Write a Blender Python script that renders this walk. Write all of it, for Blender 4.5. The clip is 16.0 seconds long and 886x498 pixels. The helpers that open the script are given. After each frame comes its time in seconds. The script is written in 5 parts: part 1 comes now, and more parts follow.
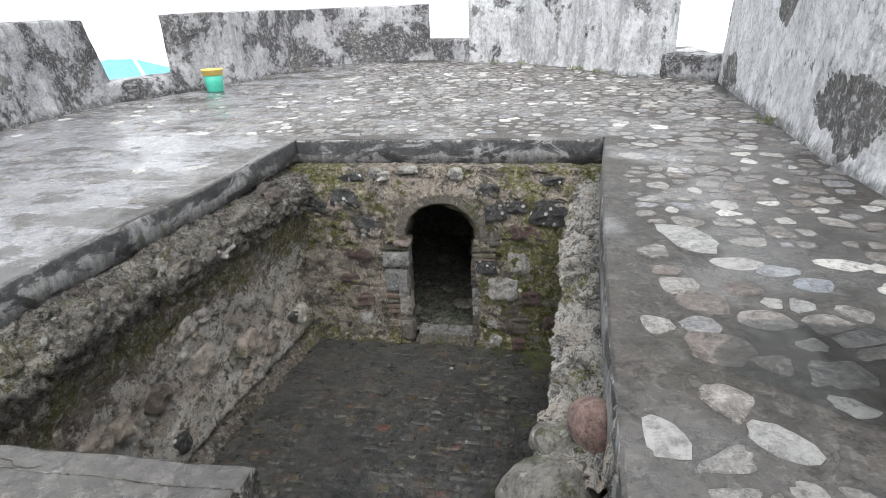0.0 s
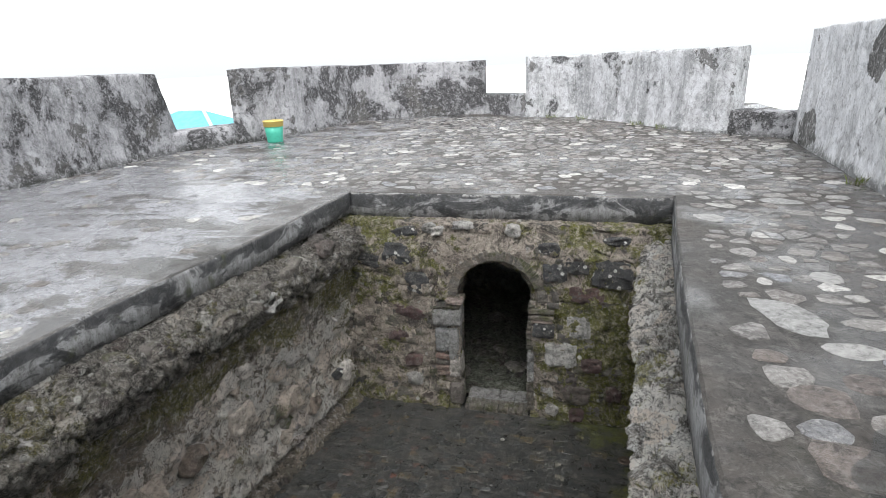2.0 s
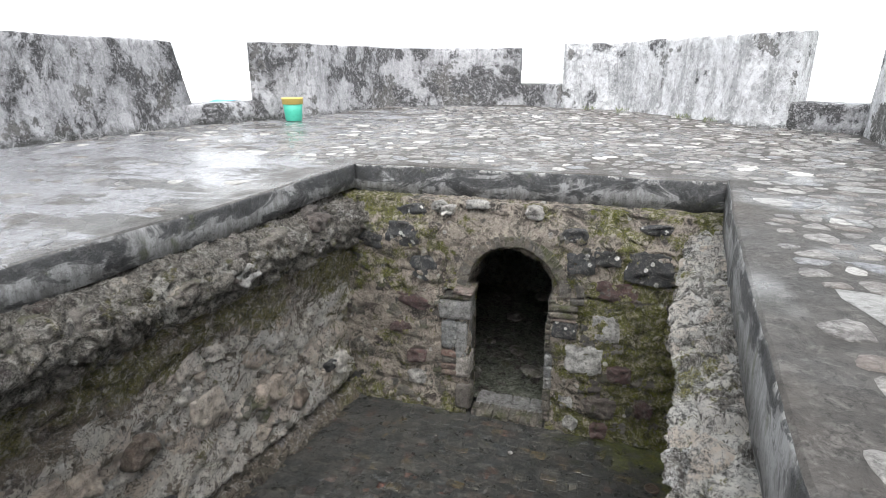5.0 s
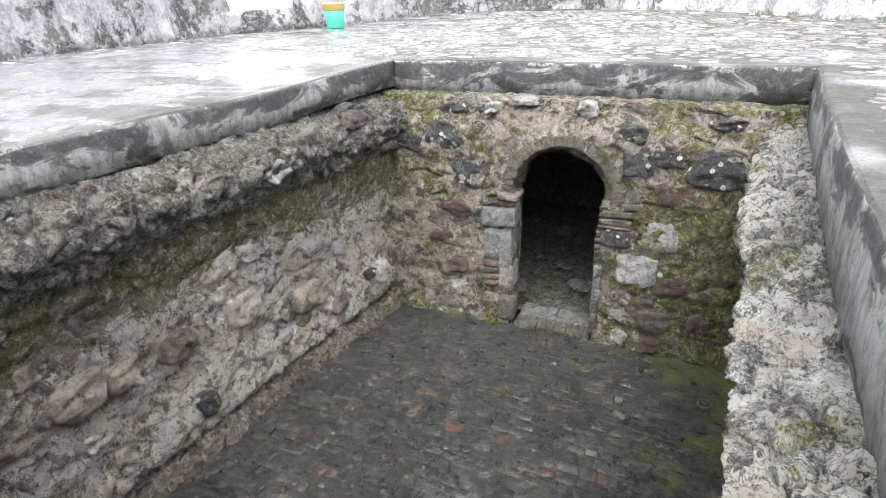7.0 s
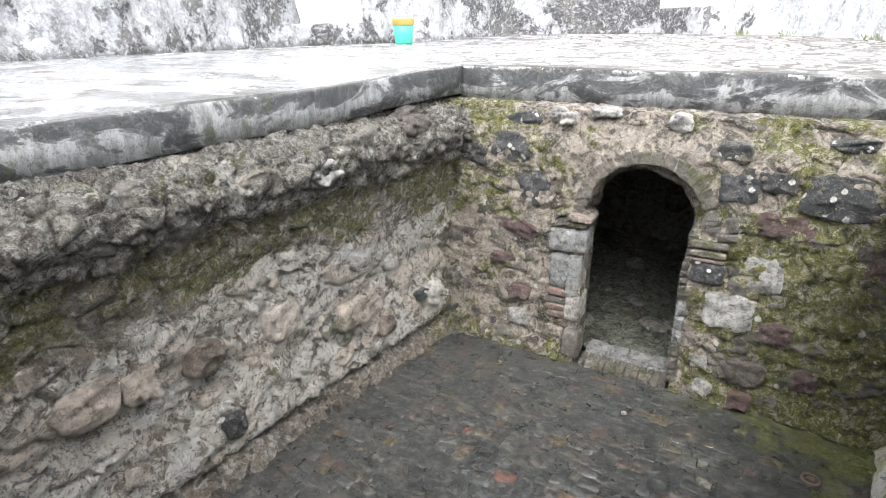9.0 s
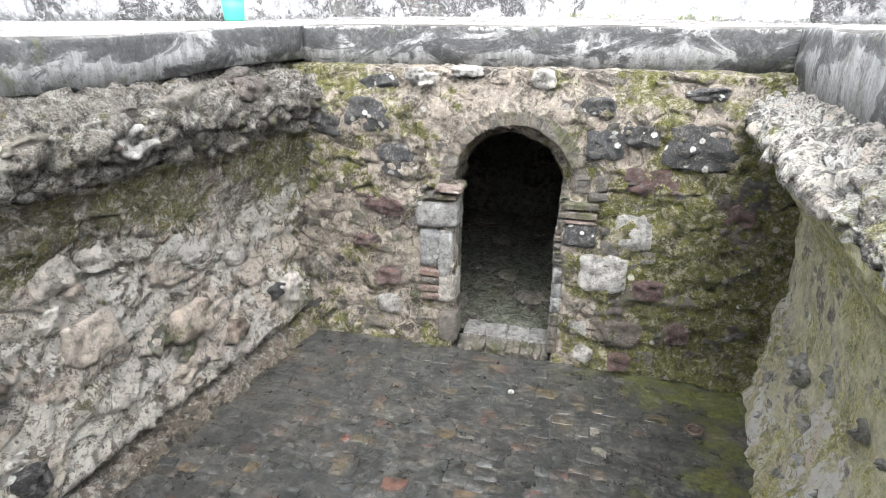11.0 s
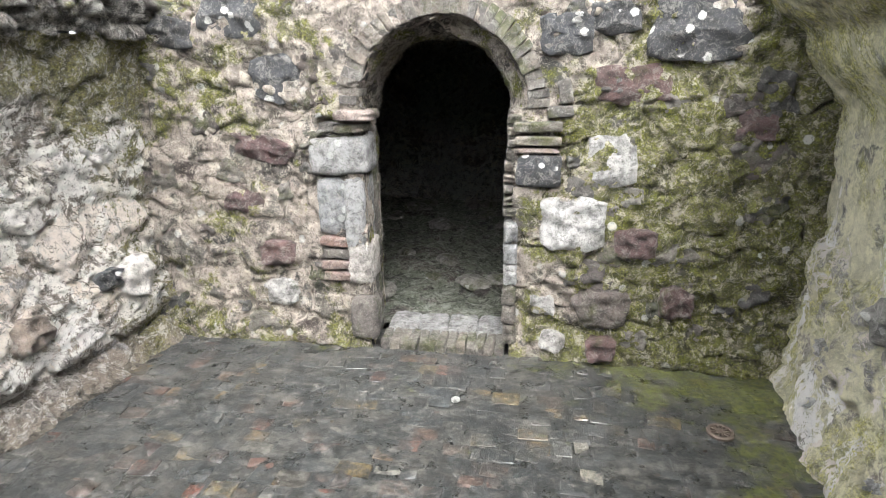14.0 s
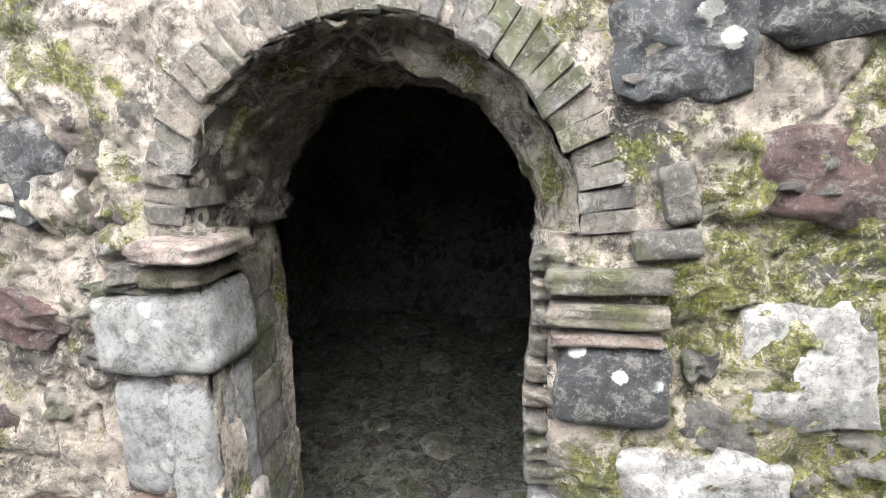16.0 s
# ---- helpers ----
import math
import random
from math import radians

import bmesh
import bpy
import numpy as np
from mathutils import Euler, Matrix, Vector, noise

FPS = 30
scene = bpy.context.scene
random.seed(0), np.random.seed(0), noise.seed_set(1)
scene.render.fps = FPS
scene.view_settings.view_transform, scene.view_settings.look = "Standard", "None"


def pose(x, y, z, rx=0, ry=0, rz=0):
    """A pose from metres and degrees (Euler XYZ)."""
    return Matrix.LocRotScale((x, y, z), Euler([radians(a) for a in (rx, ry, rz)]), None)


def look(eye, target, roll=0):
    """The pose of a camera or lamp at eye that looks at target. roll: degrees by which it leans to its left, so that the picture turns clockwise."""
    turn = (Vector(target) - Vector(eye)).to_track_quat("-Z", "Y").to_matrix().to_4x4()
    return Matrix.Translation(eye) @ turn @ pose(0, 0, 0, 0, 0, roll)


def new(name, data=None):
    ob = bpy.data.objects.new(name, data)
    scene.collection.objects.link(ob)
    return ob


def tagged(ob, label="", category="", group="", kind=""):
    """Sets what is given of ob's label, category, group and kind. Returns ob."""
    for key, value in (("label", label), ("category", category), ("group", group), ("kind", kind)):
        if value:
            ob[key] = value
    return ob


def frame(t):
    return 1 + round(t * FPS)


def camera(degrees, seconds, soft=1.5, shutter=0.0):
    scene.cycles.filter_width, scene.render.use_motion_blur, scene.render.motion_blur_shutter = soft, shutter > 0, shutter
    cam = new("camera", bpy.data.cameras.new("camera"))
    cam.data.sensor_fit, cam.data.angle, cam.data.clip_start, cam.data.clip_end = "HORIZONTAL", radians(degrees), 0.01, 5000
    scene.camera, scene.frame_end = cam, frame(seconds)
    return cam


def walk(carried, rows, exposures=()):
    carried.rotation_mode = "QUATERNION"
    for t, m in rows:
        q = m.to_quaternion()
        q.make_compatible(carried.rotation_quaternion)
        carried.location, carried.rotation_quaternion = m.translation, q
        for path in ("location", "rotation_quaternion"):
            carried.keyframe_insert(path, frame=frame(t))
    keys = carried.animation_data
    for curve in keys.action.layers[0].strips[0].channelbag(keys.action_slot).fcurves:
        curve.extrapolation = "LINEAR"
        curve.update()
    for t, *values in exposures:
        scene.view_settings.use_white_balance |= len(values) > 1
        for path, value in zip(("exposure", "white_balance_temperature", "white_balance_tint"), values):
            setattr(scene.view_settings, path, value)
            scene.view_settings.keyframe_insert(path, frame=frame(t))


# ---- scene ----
import functools

cam = camera(76.5, 16.0, soft=0.7)
PATH = [
    (0, (0.186, -0.18, 1.409), (-0.142, 1.626, 0.613), -2.5),
    (0.5, (0.009, -0.065, 1.483), (-0.298, 1.77, 0.748), -2.4),
    (1, (-0.077, 0.024, 1.494), (-0.386, 1.876, 0.805), -2.4),
    (1.5, (-0.023, 0.064, 1.479), (-0.408, 1.916, 0.831), -2.5),
    (2, (0.044, 0.125, 1.379), (-0.454, 1.959, 0.756), -2.3),
    (2.5, (0.008, 0.303, 1.318), (-0.497, 2.133, 0.689), -1.3),
    (3, (0.013, 0.423, 1.29), (-0.496, 2.257, 0.675), -1.2),
    (3.2, (0.045, 0.444, 1.279), (-0.47, 2.281, 0.679), -1.3),
    (5.3, (0.073, 0.844, 0.872), (-0.555, 2.642, 0.262), -0.1),
    (5.5, (0.081, 0.855, 0.847), (-0.56, 2.632, 0.191), -0.3),
    (6, (0.07, 0.846, 0.813), (-0.594, 2.554, 0.012), -0.9),
    (6.5, (0.083, 0.907, 0.773), (-0.636, 2.574, -0.066), -1.8),
    (7, (0.071, 1.029, 0.609), (-0.675, 2.684, -0.23), -1.9),
    (7.5, (-0.035, 1.149, 0.508), (-0.803, 2.822, -0.274), -1.3),
    (8, (-0.085, 1.186, 0.486), (-0.98, 2.802, -0.28), -1.3),
    (8.2, (-0.116, 1.212, 0.476), (-1.061, 2.8, -0.288), -0.8),
    (10.3, (-0.234, 1.702, 0.1), (-0.956, 3.425, -0.614), 0.8),
    (10.5, (-0.276, 1.72, 0.089), (-0.915, 3.47, -0.639), 0.6),
    (11, (-0.371, 1.767, 0.029), (-0.845, 3.559, -0.723), 0.3),
    (11.5, (-0.368, 1.885, -0.184), (-0.793, 3.684, -0.949), -0.7),
    (12, (-0.316, 2.048, -0.253), (-0.734, 3.853, -1.007), -1.1),
    (12.5, (-0.45, 2.119, -0.28), (-0.808, 3.936, -1.035), -0.9),
    (13, (-0.51, 2.246, -0.393), (-0.851, 4.065, -1.151), -1.2),
    (13.5, (-0.412, 2.47, -0.621), (-0.759, 4.299, -1.351), -1.7),
    (14, (-0.425, 2.802, -0.858), (-0.726, 4.67, -1.505), -0.8),
    (14.5, (-0.395, 3.208, -0.879), (-0.678, 5.077, -1.532), -1.1),
    (15, (-0.309, 3.619, -0.881), (-0.663, 5.506, -1.441), -1.5),
    (15.5, (-0.403, 4.137, -0.883), (-0.793, 6.053, -1.306), -1.1),
    (16, (-0.499, 4.631, -0.901), (-0.902, 6.548, -1.305), -1.9),
]
EXPOSURES = [(0.0, 1.22), (1.0, 1.17), (2.5, 1.05), (5.0, 1.4), (7.0, 2.05), (11.0, 2.65), (12.5, 3.0), (14.0, 3.18), (15.0, 3.33), (16.0, 3.42)]
walk(cam, [(t, look(eye, target, roll)) for t, eye, target, roll in PATH], EXPOSURES)

# ---- light: an overcast, rainy sky ----
SUN_ELEV, SUN_AZ = 62.0, 163.0
world = bpy.data.worlds.new("overcast_sky")
scene.world = world
world.use_nodes = True
wn = world.node_tree
bg = wn.nodes["Background"]
sky = wn.nodes.new("ShaderNodeTexSky")
sky.sky_type = 'NISHITA'
sky.sun_disc = False
sky.sun_elevation = radians(SUN_ELEV)
sky.sun_rotation = radians(SUN_AZ)
sky.air_density = 1.0
sky.dust_density = 6.0
grey = wn.nodes.new("ShaderNodeHueSaturation")
grey.inputs["Saturation"].default_value = 0.12
wn.links.new(sky.outputs[0], grey.inputs["Color"])
cloud = wn.nodes.new("ShaderNodeMix")
cloud.data_type = 'RGBA'
cloud.inputs["Factor"].default_value = 0.7
cloud.inputs[7].default_value = (2.15, 2.25, 2.35, 1)
wn.links.new(grey.outputs[0], cloud.inputs[6])
wn.links.new(cloud.outputs[2], bg.inputs["Color"])
bg.inputs["Strength"].default_value = 0.3
sun = new("sun", bpy.data.lights.new("sun", 'SUN'))
sun.data.energy = 0.7
sun.data.angle = radians(70)
sun.data.color = (1.0, 0.98, 0.95)
sun.matrix_world = look((1.2, -4.0, 7.9), (0, 0, 0))


# ---- materials ----
class Nodes:
    """Short names for the nodes of one material."""

    def __init__(self, name):
        self.mat = bpy.data.materials.new(name)
        self.mat.use_nodes = True
        self.t = self.mat.node_tree
        self.bsdf = self.t.nodes["Principled BSDF"]
        self.pos = self.t.nodes.new("ShaderNodeNewGeometry").outputs["Position"]

    def put(self, socket, value):
        if isinstance(value, bpy.types.NodeSocket):
            self.t.links.new(value, socket)
        elif isinstance(value, tuple) and len(value) == 3 and socket.type == 'RGBA':
            socket.default_value = (*value, 1)
        else:
            socket.default_value = value

    def noise(self, scale, detail=5, rough=0.6, vec=None, stretch=None, distort=0.0):
        n = self.t.nodes.new("ShaderNodeTexNoise")
        v = vec or self.pos
        if stretch:
            m = self.t.nodes.new("ShaderNodeMapping")
            m.inputs["Scale"].default_value = stretch
            self.t.links.new(v, m.inputs["Vector"])
            v = m.outputs[0]
        self.t.links.new(v, n.inputs["Vector"])
        self.put(n.inputs["Scale"], scale)
        self.put(n.inputs["Detail"], detail)
        self.put(n.inputs["Roughness"], rough)
        self.put(n.inputs["Distortion"], distort)
        return n.outputs["Fac"]

    def voronoi(self, scale, feature='F1', vec=None, out="Distance"):
        n = self.t.nodes.new("ShaderNodeTexVoronoi")
        n.feature = feature
        self.t.links.new(vec or self.pos, n.inputs["Vector"])
        self.put(n.inputs["Scale"], scale)
        return n.outputs[out]

    def step(self, fac, lo, hi, a=0.0, b=1.0):
        n = self.t.nodes.new("ShaderNodeMapRange")
        n.interpolation_type = 'SMOOTHSTEP'
        for socket, value in zip(n.inputs, (fac, lo, hi, a, b)):
            self.put(socket, value)
        return n.outputs[0]

    def math(self, op, a, b=0.0):
        n = self.t.nodes.new("ShaderNodeMath")
        n.operation = op
        self.put(n.inputs[0], a)
        self.put(n.inputs[1], b)
        return n.outputs[0]

    def mix(self, fac, a, b):
        n = self.t.nodes.new("ShaderNodeMix")
        n.data_type = 'RGBA'
        self.put(n.inputs["Factor"], fac)
        self.put(n.inputs[6], a)
        self.put(n.inputs[7], b)
        return n.outputs[2]

    def ramp(self, fac, stops):
        n = self.t.nodes.new("ShaderNodeValToRGB")
        e = n.color_ramp.elements
        while len(e) < len(stops):
            e.new(0.5)
        for el, (p, c) in zip(e, stops):
            el.position, el.color = p, (*c, 1)
        self.put(n.inputs[0], fac)
        return n.outputs[0]

    def axis(self, i):
        n = self.t.nodes.new("ShaderNodeSeparateXYZ")
        self.t.links.new(self.pos, n.inputs[0])
        return n.outputs[i]

    def chance(self):
        return self.t.nodes.new("ShaderNodeObjectInfo").outputs["Random"]

    def island(self):
        return self.t.nodes.new("ShaderNodeNewGeometry").outputs["Random Per Island"]

    def attr(self, name):
        n = self.t.nodes.new("ShaderNodeAttribute")
        n.attribute_name = name
        return n.outputs["Fac"]

    def shifted(self, amount):
        """The position, moved by a chance of each object, so that no two pieces carry the same grain."""
        n = self.t.nodes.new("ShaderNodeVectorMath")
        n.operation = 'ADD'
        self.t.links.new(self.pos, n.inputs[0])
        self.t.links.new(self.math('MULTIPLY', amount, 37.0), n.inputs[1])
        return n.outputs[0]

    def cracks(self, scale, width=0.008, vec=None):
        """Thin winding lines."""
        a = self.math('ABSOLUTE', self.math('SUBTRACT', self.noise(scale, 9, 0.62, vec, distort=0.4), 0.5))
        return self.step(a, width, width * 0.3)

    def grain(self, col, vec=None, dark=0.75, light=0.5, scale=1.0, pale=(0.5, 0.48, 0.44)):
        """Pits, cracks and flecks of worn stone and mortar."""
        deep = self.mix(0.2, (0.012, 0.011, 0.009), col)
        a = self.noise(10 * scale, 10, 0.8, vec, distort=0.3)
        b = self.noise(13 * scale, 10, 0.82, vec, distort=0.5)
        col = self.mix(self.step(a, 0.54, 0.575, 0.0, dark), col, deep)
        col = self.mix(self.step(b, 0.53, 0.565, 0.0, light), col, pale)
        c = self.noise(34 * scale, 8, 0.8, vec, distort=0.6)
        col = self.mix(self.step(c, 0.44, 0.395, 0.0, dark), col, deep)
        col = self.mix(self.step(c, 0.565, 0.605, 0.0, light), col, pale)
        e = self.noise(85 * scale, 5, 0.75, vec)
        col = self.mix(self.step(e, 0.42, 0.36, 0.0, dark * 0.8), col, deep)
        col = self.mix(self.step(e, 0.6, 0.65, 0.0, light * 0.8), col, pale)
        line = self.cracks(3.2 * scale, 0.007, vec)
        col = self.mix(self.math('MULTIPLY', line, dark), col, deep)
        h = self.math('ADD', self.step(b, 0.4, 0.65), self.math('MULTIPLY', c, 0.9))
        h = self.math('SUBTRACT', h, self.math('MULTIPLY', self.step(a, 0.48, 0.62), 1.3))
        return col, self.math('SUBTRACT', h, self.math('MULTIPLY', line, 0.8))

    def done(self, color, rough=0.8, height=None, strength=0.5, dist=0.02, spec=0.4, damp=1.0):
        """damp: rain darkens porous stone and mortar by this much."""
        if damp != 1.0:
            d = self.t.nodes.new("ShaderNodeMix")
            d.data_type, d.blend_type = 'RGBA', 'MULTIPLY'
            d.inputs["Factor"].default_value = 1.0
            self.put(d.inputs[6], color)
            d.inputs[7].default_value = (damp, damp, damp, 1)
            color = d.outputs[2]
        self.put(self.bsdf.inputs["Base Color"], color)
        self.put(self.bsdf.inputs["Roughness"], rough)
        self.put(self.bsdf.inputs["Specular IOR Level"], spec)
        if height is not None:
            b = self.t.nodes.new("ShaderNodeBump")
            b.inputs["Strength"].default_value = strength
            b.inputs["Distance"].default_value = dist
            self.t.links.new(height, b.inputs["Height"])
            self.t.links.new(b.outputs[0], self.bsdf.inputs["Normal"])
        return self.mat


def terrace_material():
    n = Nodes("wet_lime_mortar")
    big, mid, fine = n.noise(0.55, 3), n.noise(4.0, 6, 0.7), n.noise(45, 5, 0.7)
    col = n.ramp(mid, [(0.3, (0.045, 0.042, 0.039)), (0.5, (0.1, 0.094, 0.088)), (0.68, (0.17, 0.16, 0.15))])
    col = n.mix(n.step(big, 0.42, 0.62, 0.0, 0.8), col, (0.115, 0.094, 0.078))
    col = n.mix(n.step(n.noise(1.7, 5, 0.6), 0.52, 0.64, 0.0, 0.6), col, (0.085, 0.085, 0.068))
    col = n.mix(n.step(n.noise(9, 4), 0.62, 0.72), col, (0.24, 0.23, 0.22))
    wet = n.step(n.math('ADD', n.noise(0.8, 4, 0.55), n.step(n.axis(0), -1.5, -4.0, 0.0, 0.1)), 0.46, 0.58)
    # Pale lime bloom in the west, with the wet film's sky sheen painted in.
    bloom_sheen = n.math('ADD', n.noise(1.5, 9, 0.72, stretch=(0.6, 1.3, 1), distort=0.6), n.step(n.axis(0), -2.3, -3.8, -0.24, 0.05))
    bloom_sheen = n.math('ADD', bloom_sheen, n.step(n.axis(1), 6.2, 8.5, 0.0, -0.05))
    col = n.mix(n.step(bloom_sheen, 0.455, 0.515, 0.0, 0.9), col, n.mix(n.step(fine, 0.42, 0.62), (0.66, 0.67, 0.72), (0.42, 0.43, 0.47)))
    rough = n.math('ADD', n.math('MULTIPLY', wet, -0.34), n.step(mid, 0.3, 0.7, 0.48, 0.68))
    h = n.math('ADD', n.math('MULTIPLY', mid, 1.0), n.math('MULTIPLY', fine, 0.4))
    col, pits = n.grain(col, None, 0.75, 0.4, 0.9, (0.34, 0.32, 0.3))
    lines = n.math('MULTIPLY', n.cracks(1.9, 0.006), n.step(n.noise(0.7, 2), 0.45, 0.55))
    col = n.mix(n.math('MULTIPLY', lines, 0.9), col, (0.014, 0.013, 0.012))
    h = n.math('ADD', h, n.math('MULTIPLY', pits, 0.35))
    n.put(n.bsdf.inputs["Coat Weight"], n.math('MULTIPLY', wet, 0.8))
    n.put(n.bsdf.inputs["Coat Roughness"], 0.26)
    n.put(n.bsdf.inputs["Coat IOR"], 1.6)
    return n.done(col, rough, n.math('SUBTRACT', h, lines), 0.7, 0.014, 0.45, 0.46)


MIXED = [(0.0, (0.09, 0.08, 0.076)), (0.2, (0.2, 0.195, 0.19)), (0.36, (0.12, 0.098, 0.086)), (0.52, (0.25, 0.24, 0.23)), (0.66, (0.14, 0.13, 0.125)), (0.76, (0.19, 0.2, 0.22)), (0.88, (0.34, 0.33, 0.315)), (0.94, (0.52, 0.51, 0.49)), (1.0, (0.6, 0.59, 0.57))]


def slab_material(name, stops, speck=0.5, pale=(0.5, 0.49, 0.47)):
    n = Nodes(name)
    r = n.math('FRACT', n.math('ADD', n.chance(), n.math('MULTIPLY', n.island(), 3.7)))
    vec = n.shifted(r)
    col = n.ramp(r, stops)
    g = n.noise(28, 6, 0.75, vec)
    col = n.mix(n.step(g, 0.42, 0.68, 0.0, speck), col, (0.06, 0.058, 0.055))
    col = n.mix(n.step(n.noise(8, 4, 0.6, vec), 0.55, 0.7, 0.0, speck * 0.8), col, pale)
    col, pits = n.grain(col, vec, speck * 1.1, speck * 0.7, 1.4, pale)
    return n.done(col, n.step(g, 0.3, 0.7, 0.3, 0.6), n.math('ADD', g, n.math('MULTIPLY', pits, 0.5)), 0.7, 0.009, 0.5, 0.9)


def kerb_material(name="mouldy_cement_render", black=0.0):
    """Cement render: black mould that leaves ragged pale patches, with streaks that run down."""
    n = Nodes(name)
    a = n.noise(2.3, 9, 0.66, stretch=(1, 1, 2.0), distort=0.7)
    b, f = n.noise(16, 7, 0.75, stretch=(1, 1, 0.3)), n.noise(70, 4)
    low = n.step(n.axis(2), -0.08, -0.2, 0.0, 0.075)
    m = n.math('ADD', n.math('ADD', a, low), -black)
    col = n.ramp(n.noise(5, 6, 0.7), [(0.3, (0.022, 0.024, 0.027)), (0.55, (0.05, 0.052, 0.055)), (0.75, (0.1, 0.1, 0.102))])
    col = n.mix(n.step(m, 0.47, 0.53, 0.0, 0.75), col, (0.13, 0.132, 0.135))
    col = n.mix(n.step(m, 0.525, 0.54, 0.0, 0.9), col, n.mix(n.step(b, 0.4, 0.6), (0.36, 0.365, 0.37), (0.2, 0.2, 0.2)))
    chip = n.math('MULTIPLY', n.step(n.axis(2), -0.05, -0.01), n.step(n.noise(9, 6, 0.7), 0.53, 0.57))
    col = n.mix(chip, col, (0.34, 0.34, 0.33))
    col, pits = n.grain(col, None, 0.55, 0.22, 0.8, (0.3, 0.3, 0.3))
    col = n.mix(n.step(n.noise(6, 5), 0.6, 0.7, 0.0, 0.6), col, (0.075, 0.085, 0.04))
    return n.done(col, 0.5, n.math('ADD', b, n.math('MULTIPLY', n.math('ADD', pits, f), 0.5)), 0.6, 0.01, 0.4, 0.9)


def plaster_material(name, pale, cut, seed, peel=0.58, streak=0.6, spots=()):
    """Old lime plaster with black mould, stains that run down and bare patches; spots: (y, z, half width, half height) of plaster that has come off."""
    n = Nodes(name)
    off = n.t.nodes.new("ShaderNodeVectorMath")
    off.operation = 'ADD'
    n.t.links.new(n.pos, off.inputs[0])
    off.inputs[1].default_value = (seed * 3.1, seed * 1.7, seed)
    v = off.outputs[0]
    big = n.noise(0.75, 6, 0.66, v, distort=0.5)
    mid = n.noise(3.2, 9, 0.76, v, stretch=(1, 1, 0.7))
    run = n.noise(3.4, 8, 0.72, v, stretch=(1, 1, 0.2))
    fine = n.noise(30, 7, 0.8, v)
    light = n.mix(n.step(mid, 0.4, 0.6), tuple(c * 0.72 for c in pale), pale)
    light = n.mix(n.step(fine, 0.5, 0.6, 0.0, 0.4), light, tuple(c * 0.55 for c in pale))
    light = n.mix(n.step(run, 0.5, 0.58, 0.0, streak), light, tuple(c * 0.45 for c in pale))
    blot = n.math('ADD', n.math('MULTIPLY', mid, 0.36), n.math('MULTIPLY', big, 0.64))
    col = n.mix(n.step(blot, cut - 0.03, cut, 0.0, 0.45), light, (0.1, 0.1, 0.105))
    dark = n.mix(n.step(fine, 0.42, 0.6), (0.03, 0.03, 0.032), (0.1, 0.1, 0.102))
    col = n.mix(n.step(blot, cut, cut + 0.018, 0.0, 0.92), col, dark)
    col = n.mix(n.step(n.noise(0.95, 7, 0.66, v), peel, peel + 0.012, 0.0, 0.88), col, n.mix(n.step(mid, 0.4, 0.6), (0.075, 0.073, 0.07), (0.16, 0.155, 0.15)))
    for y, z, w, h in spots:
        dy = n.math('DIVIDE', n.math('SUBTRACT', n.axis(1), y), w)
        dz = n.math('DIVIDE', n.math('SUBTRACT', n.axis(2), z), h)
        d = n.math('ADD', n.math('POWER', n.math('ABSOLUTE', dy), 2.0), n.math('POWER', n.math('ABSOLUTE', dz), 2.0))
        d = n.math('ADD', d, n.math('MULTIPLY', n.math('SUBTRACT', n.noise(2.6, 7, 0.68, v), 0.5), 3.4))
        col = n.mix(n.step(d, 1.0, 0.94, 0.0, 0.93), col, n.mix(n.step(run, 0.42, 0.6), (0.06, 0.058, 0.055), (0.15, 0.145, 0.14)))
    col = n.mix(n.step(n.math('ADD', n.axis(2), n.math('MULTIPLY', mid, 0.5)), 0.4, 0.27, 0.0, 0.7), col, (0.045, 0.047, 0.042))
    col, pits = n.grain(col, v, 0.4, 0.45, 0.8, tuple(min(0.86, c * 1.15) for c in pale))
    h = n.math('ADD', mid, n.math('MULTIPLY', pits, 0.4))
    return n.done(col, 0.85, h, 0.9, 0.02, 0.25, 1.0)


